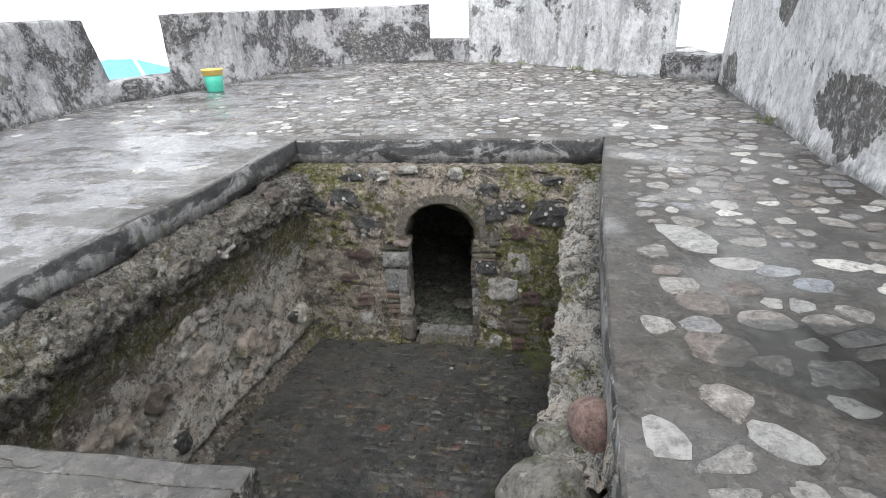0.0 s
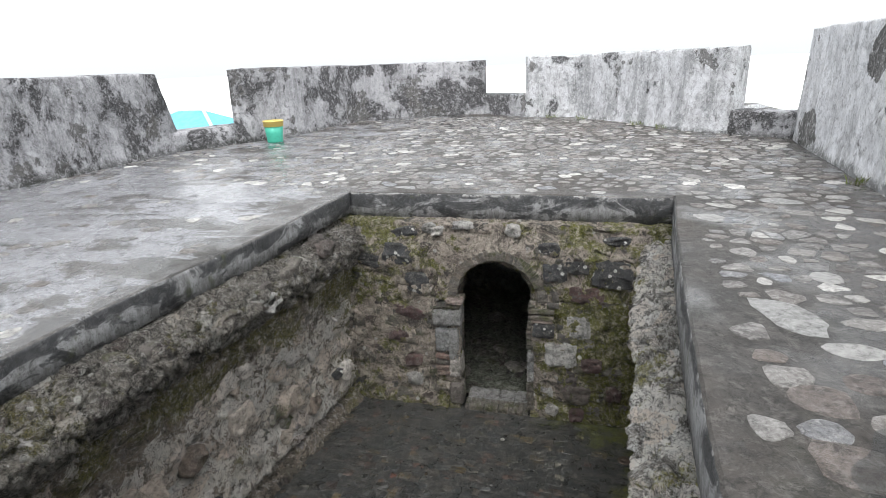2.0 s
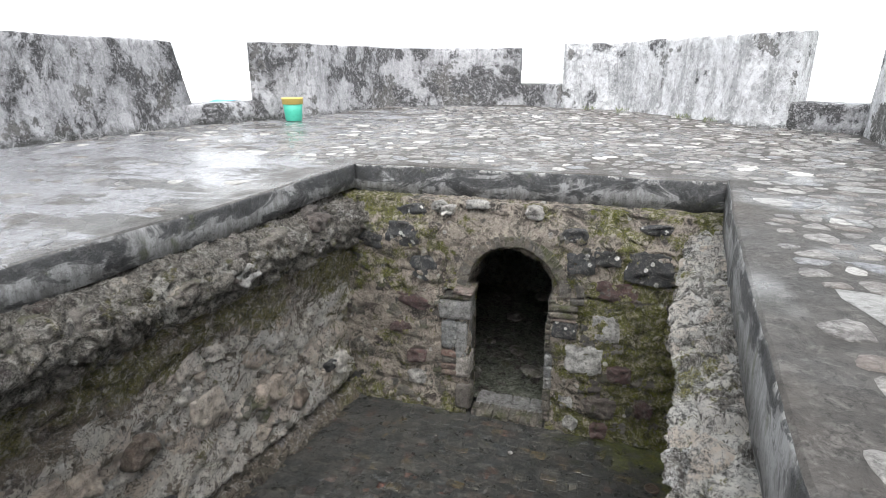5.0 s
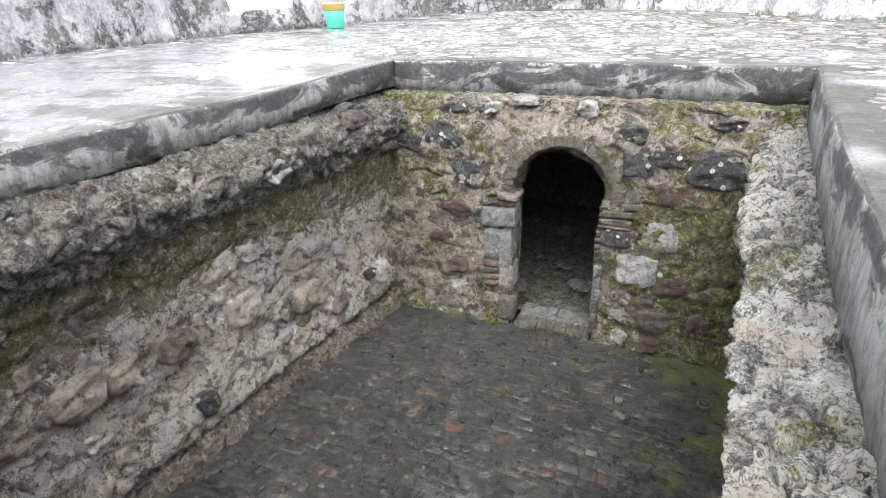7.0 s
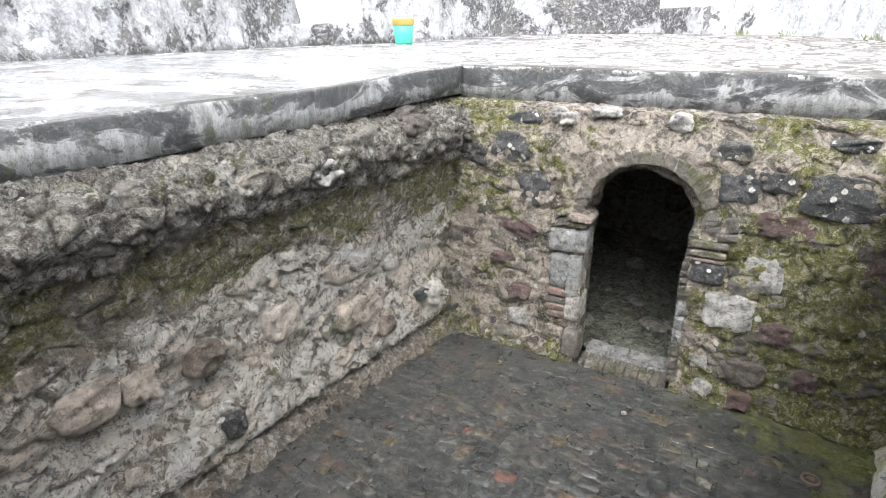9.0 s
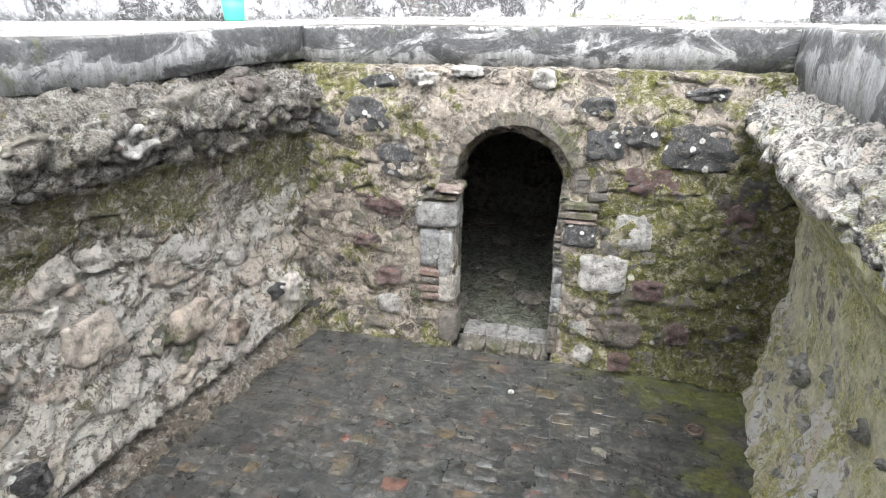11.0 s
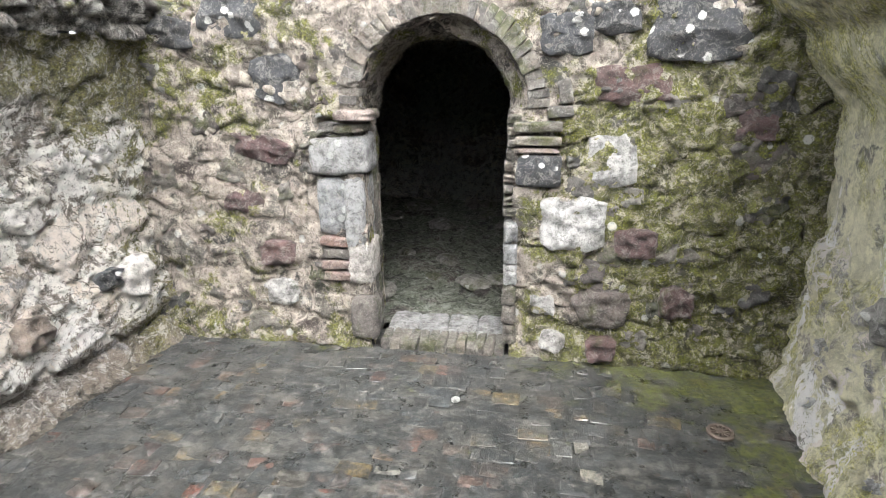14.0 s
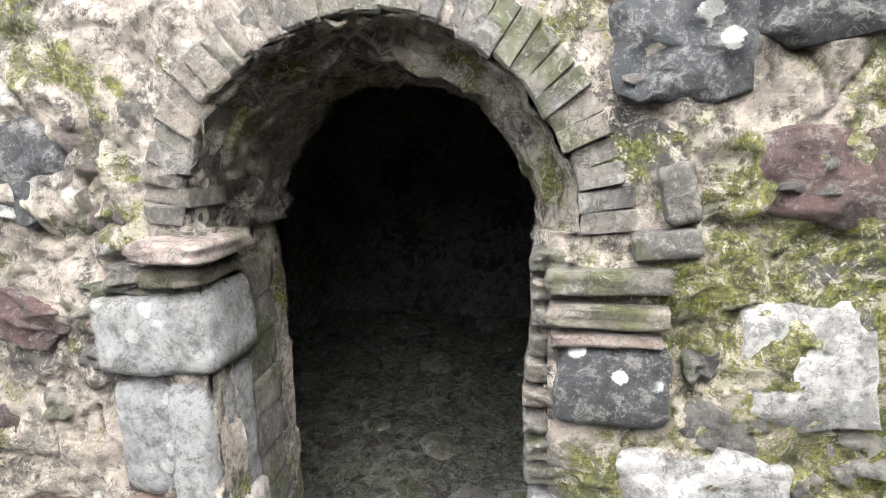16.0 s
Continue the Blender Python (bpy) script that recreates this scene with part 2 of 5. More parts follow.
def rubble_material(name, mortar, stones, moss_at, moss_color=(0.21, 0.21, 0.055), wash=(0.42, 0.39, 0.35), wash_at=None, damp=0.95, fleck=(0.52, 0.47, 0.38), pits_dark=0.8, lichen=0.0):
    """Rubble in lime mortar; stones by the wall's own cells; moss_at and wash_at make masks from the nodes."""
    n = Nodes(name)
    edge, cell = n.attr("edge"), n.attr("cell")
    mid, fine, grit = n.noise(5.5, 8, 0.74), n.noise(28, 7, 0.78), n.noise(95, 5, 0.75)
    base = n.ramp(mid, [(0.34, tuple(c * (0.65 - 0.45 * pits_dark) for c in mortar)), (0.48, tuple(c * 0.8 for c in mortar)), (0.64, mortar)])
    rock = n.ramp(cell, stones)
    rock = n.mix(n.step(fine, 0.4, 0.62, 0.0, 0.6), rock, (0.035, 0.033, 0.03))
    show = n.math('MULTIPLY', n.step(n.math('ADD', edge, n.math('MULTIPLY', fine, 0.12)), 0.14, 0.22), n.step(n.noise(3.8, 6, 0.7), 0.48, 0.55))
    col = n.mix(show, base, rock)
    col = n.mix(n.step(fine, 0.53, 0.62, 0.0, pits_dark), col, tuple(c * 0.35 for c in mortar))
    moss = n.math('MULTIPLY', moss_at(n), n.step(fine, 0.36, 0.5, 0.45, 1.0))
    green = n.mix(n.step(grit, 0.4, 0.58), moss_color, tuple(c * 0.3 for c in moss_color))
    col = n.mix(moss, col, n.mix(n.step(n.noise(9, 5, 0.7), 0.5, 0.6, 0.0, 0.6), green, (0.06, 0.065, 0.02)))
    # Near-black along the stone joints: shade of the crevices put into the colour.
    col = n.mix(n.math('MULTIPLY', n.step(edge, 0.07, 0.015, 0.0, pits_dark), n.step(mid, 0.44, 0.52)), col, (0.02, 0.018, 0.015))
    if lichen:
        spots = n.math('ADD', n.voronoi(7.0), n.math('MULTIPLY', grit, 0.16))
        col = n.mix(n.math('MULTIPLY', n.step(spots, 0.27, 0.23, 0.0, lichen), n.step(n.noise(2.2, 3), 0.46, 0.52)), col, (0.68, 0.68, 0.65))
    col, pits = n.grain(col, None, pits_dark, 0.6, 1.0, fleck)
    if wash_at:
        tint = n.ramp(cell, [(0.0, wash), (0.45, tuple(c * k for c, k in zip(wash, (0.96, 0.94, 0.9)))), (0.62, tuple(c * k for c, k in zip(wash, (0.9, 0.8, 0.72)))), (0.75, tuple(c * k for c, k in zip(wash, (0.94, 0.96, 0.98)))), (0.92, tuple(c * k for c, k in zip(wash, (0.82, 0.73, 0.66)))), (1.0, wash)])
        holes = n.math('MULTIPLY', n.step(fine, 0.6, 0.56), n.step(n.cracks(5.0, 0.012), 0.9, 0.4))
        film = n.mix(n.step(n.noise(16, 8, 0.8), 0.5, 0.6, 0.0, 0.5), tint, tuple(c * 0.68 for c in wash))
        col = n.mix(n.math('MULTIPLY', wash_at(n), holes), col, film)
        col, more = n.grain(col, None, pits_dark * (0.85 if lichen else 0.55), 0.4 if lichen else 0.1, 1.25, fleck)
        pits = n.math('ADD', pits, more)
    h = n.math('ADD', n.math('ADD', n.math('MULTIPLY', mid, 1.0), fine), n.math('MULTIPLY', pits, 0.8))
    h = n.math('ADD', h, n.math('MULTIPLY', grit, n.math('ADD', n.math('MULTIPLY', moss, 0.8), 0.3)))
    return n.done(col, n.step(fine, 0.3, 0.7, 0.5, 0.9), h, 1.0, 0.04, 0.35, damp)


def rock_material(name, stops, lichen=0.0, moss=0.3, damp=0.9, soot=0.6):
    n = Nodes(name)
    r = n.chance()
    vec = n.shifted(r)
    col = n.ramp(r, stops)
    g, f = n.noise(14, 6, 0.75, vec), n.noise(60, 5, 0.75, vec)
    col = n.mix(n.step(g, 0.4, 0.68, 0.0, soot), col, (0.03, 0.029, 0.027))
    col = n.mix(n.step(f, 0.52, 0.72, 0.0, 0.45), col, (0.32, 0.31, 0.29))
    if moss:
        col = n.mix(n.step(n.noise(4.5, 5, 0.65), 0.6 - moss * 0.3, 0.72 - moss * 0.25, 0.0, 0.8), col, (0.07, 0.08, 0.02))
    if lichen:
        spot = n.math('MULTIPLY', n.step(n.math('ADD', n.voronoi(11.0, vec=vec), n.math('MULTIPLY', f, 0.3)), 0.4, 0.36), n.step(n.noise(4, 2, vec=vec), 0.4, 0.46))
        col = n.mix(n.math('MULTIPLY', spot, lichen), col, (0.72, 0.72, 0.69))
    col, pits = n.grain(col, vec, 0.6, 0.3, 1.5)
    return n.done(col, n.step(g, 0.3, 0.7, 0.4, 0.75), n.math('ADD', g, n.math('MULTIPLY', pits, 0.6)), 0.9, 0.02, 0.4, damp)


def wet_film(n, col, vec=None):
    """Silt, moss and rain water that lie over setts and joints alike."""
    col = n.mix(n.step(n.noise(3.1, 9, 0.78), 0.46, 0.53, 0.0, 0.8), col, (0.035, 0.04, 0.042))
    col = n.mix(n.step(n.noise(6.3, 9, 0.8, stretch=(0.6, 1.4, 1)), 0.54, 0.585, 0.0, 0.6), col, (0.16, 0.152, 0.135))
    col, pits = n.grain(col, vec, 0.7, 0.3, 1.5, (0.3, 0.28, 0.25))
    green = n.math('ADD', n.math('ADD', n.noise(2.6, 9, 0.74), n.step(n.axis(0), -1.6, 1.3, -0.09, 0.1)), n.step(n.axis(1), 5.2, 5.7, 0.0, 0.07))
    col = n.mix(n.step(green, 0.56, 0.66, 0.0, 0.6), col, n.mix(n.step(n.noise(40, 5, 0.7), 0.45, 0.58), (0.2, 0.22, 0.03), (0.06, 0.07, 0.016)))
    wet = n.step(n.noise(1.1, 6, 0.66), 0.42, 0.6)
    n.put(n.bsdf.inputs["Coat Weight"], n.math('MULTIPLY', wet, 0.6))
    n.put(n.bsdf.inputs["Coat Roughness"], 0.16)
    return col, pits


def sett_material():
    n = Nodes("wet_brick_sett")
    r = n.math('FRACT', n.math('ADD', n.chance(), n.math('MULTIPLY', n.island(), 5.3)))
    vec = n.shifted(r)
    col = n.ramp(r, [(0.0, (0.055, 0.058, 0.06)), (0.2, (0.1, 0.098, 0.092)), (0.36, (0.065, 0.072, 0.075)), (0.5, (0.08, 0.076, 0.066)), (0.56, (0.2, 0.085, 0.06)), (0.64, (0.075, 0.08, 0.07)), (0.74, (0.13, 0.085, 0.07)), (0.82, (0.2, 0.15, 0.07)), (0.9, (0.06, 0.07, 0.08)), (1.0, (0.3, 0.275, 0.22))])
    g = n.noise(16, 7, 0.78, vec)
    col = n.mix(n.step(g, 0.46, 0.6, 0.0, 0.7), col, (0.025, 0.027, 0.026))
    col, pits = wet_film(n, col, vec)
    return n.done(col, n.step(n.noise(1.3, 4), 0.4, 0.6, 0.2, 0.5), n.math('ADD', g, n.math('MULTIPLY', pits, 0.5)), 0.8, 0.012, 0.36, 0.62)


def joint_material():
    n = Nodes("dark_wet_joint")
    a = n.noise(9, 8, 0.76)
    col = n.ramp(a, [(0.36, (0.025, 0.027, 0.027)), (0.5, (0.06, 0.062, 0.06)), (0.64, (0.12, 0.115, 0.105))])
    col, pits = wet_film(n, col)
    return n.done(col, n.step(a, 0.3, 0.7, 0.2, 0.5), n.math('ADD', a, n.math('MULTIPLY', pits, 0.5)), 0.8, 0.014, 0.34, 0.56)


def plastic_material(name, color):
    n = Nodes(name)
    g = n.noise(20, 5, 0.7)
    return n.done(n.mix(n.step(g, 0.5, 0.75, 0.0, 0.4), color, tuple(c * 0.55 for c in color)), 0.45, g, 0.1, 0.003)


def plain_material(name, color, rough=0.7, scale=12.0, metal=0.0):
    n = Nodes(name)
    g = n.noise(scale, 6, 0.7)
    n.bsdf.inputs["Metallic"].default_value = metal
    return n.done(n.mix(n.step(g, 0.35, 0.7, 0.0, 0.6), color, tuple(c * 0.5 for c in color)), rough, g, 0.3, 0.01)


def water_material():
    n = Nodes("rain_water")
    out = n.t.nodes["Material Output"]
    clear, gloss, blend, fres = (n.t.nodes.new("ShaderNode" + k) for k in ("BsdfTransparent", "BsdfGlossy", "MixShader", "Fresnel"))
    clear.inputs[0].default_value = (0.72, 0.74, 0.75, 1)
    gloss.inputs["Roughness"].default_value = 0.03
    fres.inputs[0].default_value = 1.33
    b = n.t.nodes.new("ShaderNodeBump")
    b.inputs["Strength"].default_value = 0.12
    b.inputs["Distance"].default_value = 0.004
    n.t.links.new(n.noise(30, 2), b.inputs["Height"])
    n.t.links.new(b.outputs[0], gloss.inputs["Normal"])
    n.t.links.new(fres.outputs[0], blend.inputs[0])
    n.t.links.new(clear.outputs[0], blend.inputs[1])
    n.t.links.new(gloss.outputs[0], blend.inputs[2])
    n.t.links.new(blend.outputs[0], out.inputs["Surface"])
    return n.mat


def mist_glow_material():
    n = Nodes("glowing_mist")
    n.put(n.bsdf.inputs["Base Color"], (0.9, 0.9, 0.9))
    # Emission puts the brightness of the white, misty distance into the backdrop sheet.
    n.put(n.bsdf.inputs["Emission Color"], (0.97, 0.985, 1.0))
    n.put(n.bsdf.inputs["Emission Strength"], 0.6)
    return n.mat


def back_moss(n):
    side = n.math('MULTIPLY', n.step(n.axis(0), -0.5, 0.3, 0.0, 0.22), n.step(n.axis(2), -0.7, -1.2, 0.45, 1.0))
    west = n.math('MULTIPLY', n.step(n.axis(0), -1.75, -2.2), n.step(n.axis(2), -1.35, -1.0, 0.0, 0.1))
    low = n.step(n.axis(2), -2.25, -2.45, 0.0, 0.1)
    m = n.math('ADD', n.math('ADD', n.math('ADD', n.noise(3.6, 8, 0.7), side), west), low)
    return n.step(m, 0.53, 0.6, 0.0, 0.88)


def left_moss(n):
    high = n.step(n.axis(2), -1.5, -0.95, 0.0, 0.19)
    corner = n.step(n.axis(1), 4.9, 5.6, 0.0, 0.2)
    return n.step(n.math('ADD', n.math('ADD', n.noise(2.2, 6, 0.65), high), corner), 0.6, 0.74, 0.0, 0.85)


def left_wash(n):
    low = n.step(n.math('ADD', n.axis(2), n.step(n.axis(1), 4.6, 3.0, 0.0, 0.1)), -0.95, -1.4, -0.13, 0.13)
    low = n.math('ADD', n.math('ADD', low, n.step(n.axis(1), 5.2, 5.8, 0.0, -0.12)), n.step(n.axis(2), -2.32, -2.42, 0.0, -0.3))
    gaps = n.step(n.noise(6.5, 9, 0.78, distort=0.8), 0.46, 0.472, 0.0, 1.0)
    return n.math('MULTIPLY', gaps, n.step(n.math('ADD', n.noise(2.8, 9, 0.74, distort=1.0), low), 0.468, 0.482, 0.0, 0.97))


def right_moss(n):
    fibre = n.step(n.noise(11.0, 7, 0.7, stretch=(1, 1, 0.16), distort=0.5), 0.36, 0.6, 0.25, 1.0)
    m = n.math('ADD', n.noise(2.6, 6, 0.65), n.step(n.axis(2), -0.7, -1.5, 0.12, 0.0))
    return n.math('MULTIPLY', fibre, n.step(m, 0.44, 0.56, 0.0, 0.9))


def right_wash(n):
    low = n.step(n.axis(2), -1.3, -2.0, -0.12, 0.02)
    return n.step(n.math('ADD', n.noise(4.0, 8, 0.72, stretch=(1, 1, 0.5), distort=0.6), low), 0.53, 0.55, 0.0, 0.95)


def ledge_moss(n):
    return n.step(n.noise(3.5, 6, 0.65), 0.53, 0.6, 0.0, 0.9)


def ledge_wash(n):
    return n.step(n.noise(4.0, 8, 0.75), 0.475, 0.51, 0.0, 0.95)


def few_wash(n):
    return n.step(n.noise(3.2, 8, 0.72), 0.57, 0.6, 0.0, 0.95)


def no_moss(n):
    return n.step(n.noise(3.0, 5, 0.6), 0.62, 0.75, 0.0, 0.5)


PALES = [(0.0, (0.2, 0.19, 0.18)), (0.3, (0.42, 0.38, 0.34)), (0.5, (0.3, 0.25, 0.23)), (0.7, (0.5, 0.47, 0.43)), (0.85, (0.36, 0.34, 0.36)), (1.0, (0.58, 0.54, 0.5))]
GREYS = [(0.0, (0.06, 0.06, 0.062)), (0.25, (0.16, 0.15, 0.14)), (0.45, (0.13, 0.1, 0.09)), (0.62, (0.25, 0.23, 0.2)), (0.8, (0.09, 0.07, 0.07)), (1.0, (0.3, 0.28, 0.25))]
M_TERRACE, M_SLAB, M_KERB, M_KERB_BLACK = terrace_material(), slab_material("terrace_stone", MIXED), kerb_material(), kerb_material("black_mouldy_render", 0.045)
M_PALE = slab_material("pale_stone", [(0.0, (0.28, 0.28, 0.275)), (1.0, (0.36, 0.355, 0.345))], 0.4, (0.46, 0.455, 0.44))
M_BROWN_SLAB = slab_material("dark_brown_stone", [(0.0, (0.1, 0.082, 0.075)), (1.0, (0.14, 0.115, 0.1))], 0.55, (0.3, 0.28, 0.27))
M_BLUE_SLAB = slab_material("blue_grey_stone", [(0.0, (0.2, 0.22, 0.25)), (1.0, (0.28, 0.29, 0.31))], 0.5, (0.46, 0.47, 0.5))
M_GREYWALL = plaster_material("mould_blackened_plaster", (0.5, 0.5, 0.52), 0.5, 1.0)
M_STREAKED = plaster_material("streaked_grey_limewash", (0.68, 0.69, 0.71), 0.56, 6.1, 0.62, 0.8)
M_WHITEWALL = plaster_material("peeling_white_limewash", (0.86, 0.87, 0.9), 0.6, 4.3, 0.64, 0.45, ((5.1, 0.45, 0.75, 0.32), (9.7, 0.25, 0.5, 0.3), (7.4, 1.3, 0.35, 0.3)))
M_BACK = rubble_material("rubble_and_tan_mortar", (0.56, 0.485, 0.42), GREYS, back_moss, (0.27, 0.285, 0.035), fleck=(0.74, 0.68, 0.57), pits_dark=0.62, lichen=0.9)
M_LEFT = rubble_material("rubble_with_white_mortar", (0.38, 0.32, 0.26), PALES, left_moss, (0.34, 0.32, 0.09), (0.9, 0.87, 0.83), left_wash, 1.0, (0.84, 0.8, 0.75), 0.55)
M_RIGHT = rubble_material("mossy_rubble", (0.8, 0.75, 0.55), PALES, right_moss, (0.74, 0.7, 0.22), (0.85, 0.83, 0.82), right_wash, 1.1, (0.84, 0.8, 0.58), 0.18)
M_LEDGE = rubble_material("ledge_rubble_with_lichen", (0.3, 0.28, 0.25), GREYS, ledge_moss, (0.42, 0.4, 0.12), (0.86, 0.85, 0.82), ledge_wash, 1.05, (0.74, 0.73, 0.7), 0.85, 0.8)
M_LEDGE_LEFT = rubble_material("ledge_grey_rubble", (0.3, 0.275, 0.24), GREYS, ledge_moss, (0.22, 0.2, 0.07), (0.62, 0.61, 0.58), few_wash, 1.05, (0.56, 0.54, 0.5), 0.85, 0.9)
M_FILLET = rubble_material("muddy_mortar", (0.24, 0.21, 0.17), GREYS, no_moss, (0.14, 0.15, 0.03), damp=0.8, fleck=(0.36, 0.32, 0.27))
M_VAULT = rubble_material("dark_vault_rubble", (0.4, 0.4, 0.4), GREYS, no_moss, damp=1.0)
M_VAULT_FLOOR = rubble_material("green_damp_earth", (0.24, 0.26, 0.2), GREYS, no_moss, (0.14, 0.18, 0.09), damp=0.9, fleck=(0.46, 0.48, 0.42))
M_ROCK = rock_material("rubble_stone", GREYS)
M_WHITE_ROCK = rock_material("limewashed_stone", [(0.0, (0.58, 0.57, 0.55)), (0.5, (0.68, 0.67, 0.65)), (1.0, (0.52, 0.48, 0.44))], 0.0, 0.1, 0.9, 0.7)
M_LIME = rock_material("lime_crusted_stone", [(0.0, (0.68, 0.64, 0.59)), (0.5, (0.76, 0.72, 0.68)), (0.8, (0.58, 0.5, 0.42)), (1.0, (0.48, 0.4, 0.35))], 0.0, 0.12, 1.0, 0.45)
M_DARK = rock_material("dark_basalt_with_lichen", [(0.0, (0.045, 0.047, 0.052)), (1.0, (0.06, 0.065, 0.075))], 1.0, 0.0)
M_PURPLE = rock_material("purple_stone", [(0.0, (0.11, 0.062, 0.065)), (1.0, (0.14, 0.08, 0.075))], 0.0, 0.1)
M_DRESSED = rock_material("dressed_grey_stone", [(0.0, (0.27, 0.28, 0.29)), (0.5, (0.34, 0.34, 0.34)), (1.0, (0.4, 0.4, 0.4))], 0.35, 0.05)
M_BRICK = rock_material("old_red_brick", [(0.0, (0.26, 0.16, 0.13)), (0.5, (0.3, 0.22, 0.19)), (1.0, (0.36, 0.29, 0.26))], 0.0, 0.1)
M_RING = rock_material("thin_grey_brick", [(0.0, (0.13, 0.12, 0.11)), (0.5, (0.2, 0.18, 0.155)), (1.0, (0.24, 0.2, 0.165))], 0.0, 0.35)
M_LEDGE_ROCK = rock_material("lichened_stone", [(0.0, (0.2, 0.19, 0.17)), (1.0, (0.4, 0.38, 0.35))], 0.5, 0.4)
M_BROWN = rock_material("brown_stone", [(0.0, (0.22, 0.17, 0.14)), (1.0, (0.3, 0.24, 0.2))], 0.0, 0.1)
M_PINK = rock_material("pink_stone", [(0.0, (0.36, 0.23, 0.21)), (1.0, (0.4, 0.26, 0.23))], 0.0, 0.0)
M_SETT, M_JOINT, M_WATER = sett_material(), joint_material(), water_material()


# ---- building helpers ----
def smooth01(t):
    t = min(1.0, max(0.0, t))
    return t * t * (3 - 2 * t)


def lerp(a, b, t):
    return a + (b - a) * t


def mesh_of(name, verts, faces, material, soft=True):
    me = bpy.data.meshes.new(name)
    me.from_pydata(verts, [], faces)
    me.materials.append(material)
    if soft:
        me.shade_smooth()
    me.update()
    return me


def under(ob, parent):
    ob.parent = parent
    return ob


def part(name, bm, material, parent, label=""):
    me = bpy.data.meshes.new(name)
    bm.to_mesh(me)
    bm.free()
    me.materials.append(material)
    ob = under(new(name, me), parent)
    return tagged(ob, label) if label else ob


def rubble(u, v, size=0.22, depth=0.035, seed=0.0):
    """Relief of rubble at a place on a wall: how far it stands out, its cell's chance and how far it is from a joint."""
    w = noise.noise(Vector((u * 4, v * 4, seed))) * 0.5 + noise.noise(Vector((u * 13, v * 13, seed))) * 0.16
    d, p = noise.voronoi(Vector((u / size + w, v / size * 1.25 - w, seed)))
    edge = d[1] - d[0]
    chance = (math.sin(p[0].x * 12.9898 + p[0].y * 78.233 + seed) * 43758.5453) % 1.0
    out = depth * smooth01(edge * 3.6) * (0.15 + 0.85 * chance)
    d, p = noise.voronoi(Vector((u / size * 3.1 + w * 2, v / size * 3.7, seed + 9)))
    out += 0.4 * depth * smooth01((d[1] - d[0]) * 3.0) * ((p[0].x * 7.31 + p[0].y * 3.17) % 1.0)
    worn = smooth01(0.5 + 1.6 * noise.noise(Vector((u * 2.3, v * 2.3, seed + 2))))
    out -= 0.016 * worn * (1 - smooth01(edge / 0.12))
    out += 0.022 * noise.fractal(Vector((u * 6, v * 6, seed + 5)), 0.55, 2.1, 7)
    return out, chance, edge


def sheet(name, nu, nv, place, material, keep=None):
    """A grid that place(i/nu, j/nv) lays out; place gives x, y, z and, for walls, the cell's chance and joint distance."""
    verts, cell, edge = [], [], []
    for j in range(nv + 1):
        for i in range(nu + 1):
            p = place(i / nu, j / nv)
            verts.append(p[:3])
            cell.append(p[3] if len(p) > 3 else 0.5)
            edge.append(p[4] if len(p) > 3 else 0.5)
    faces = []
    for j in range(nv):
        for i in range(nu):
            a = j * (nu + 1) + i
            f = (a, a + 1, a + nu + 2, a + nu + 1)
            if keep is None or keep(f, verts):
                faces.append(f)
    me = mesh_of(name, verts, faces, material)
    for key, values in (("cell", cell), ("edge", edge)):
        me.attributes.new(key, 'FLOAT', 'POINT').data.foreach_set("value", values)
    return new(name, me)


def structure(ob, label, category):
    return tagged(ob, label, category, kind="structure")


def stone_meshes(count, boxy, seed):
    """Stones that lie flush in a wall: an uneven outline in x and z, a worn rim and a rough face towards -y."""
    rng, out = random.Random(seed), []
    for k in range(count):
        n, bm, rings = 18, bmesh.new(), []
        outline = []
        for i in range(n):
            a = math.tau * (i + rng.uniform(-0.25, 0.25)) / n
            c, q = math.cos(a), math.sin(a)
            r = min(1.2, lerp(1.0, 1.0 / max(abs(c), abs(q)), boxy)) * (1 + 0.22 * noise.noise(Vector((c * 1.3, q * 1.3, seed + k * 5.7))) + rng.uniform(-0.06, 0.06))
            outline.append((0.5 * r * c, 0.5 * r * q))
        for scale, y in ((1.04, 0.5), (1.0, -0.24), (0.94, -0.4), (0.74, -0.46), (0.42, -0.48)):
            rings.append([bm.verts.new((x * scale + rng.uniform(-0.015, 0.015), y + 0.5 * noise.noise(Vector((x * 4 * scale, z * 4 * scale, seed + k * 3.1))) + rng.uniform(-0.05, 0.05), z * scale + rng.uniform(-0.015, 0.015))) for x, z in outline])
        tip = bm.verts.new((0, -0.5, 0))
        for ra, rb in zip(rings, rings[1:]):
            for i in range(n):
                bm.faces.new((ra[i], ra[(i + 1) % n], rb[(i + 1) % n], rb[i]))
        for i in range(n):
            bm.faces.new((rings[-1][i], rings[-1][(i + 1) % n], tip))
        bmesh.ops.recalc_face_normals(bm, faces=bm.faces[:])
        me = bpy.data.meshes.new("stone")
        bm.to_mesh(me)
        bm.free()
        me.shade_smooth()
        out.append(me)
    return out


def boulder_mesh(seed):
    """A rounded loose stone 1 across."""
    bm = bmesh.new()
    bmesh.ops.create_icosphere(bm, subdivisions=3, radius=0.5)
    for v in bm.verts:
        v.co *= 1.0 + 0.2 * noise.noise(v.co * 3 + Vector((seed, 0, 0))) + 0.05 * noise.noise(v.co * 9)
    me = bpy.data.meshes.new("boulder")
    bm.to_mesh(me)
    bm.free()
    me.shade_smooth()
    return me


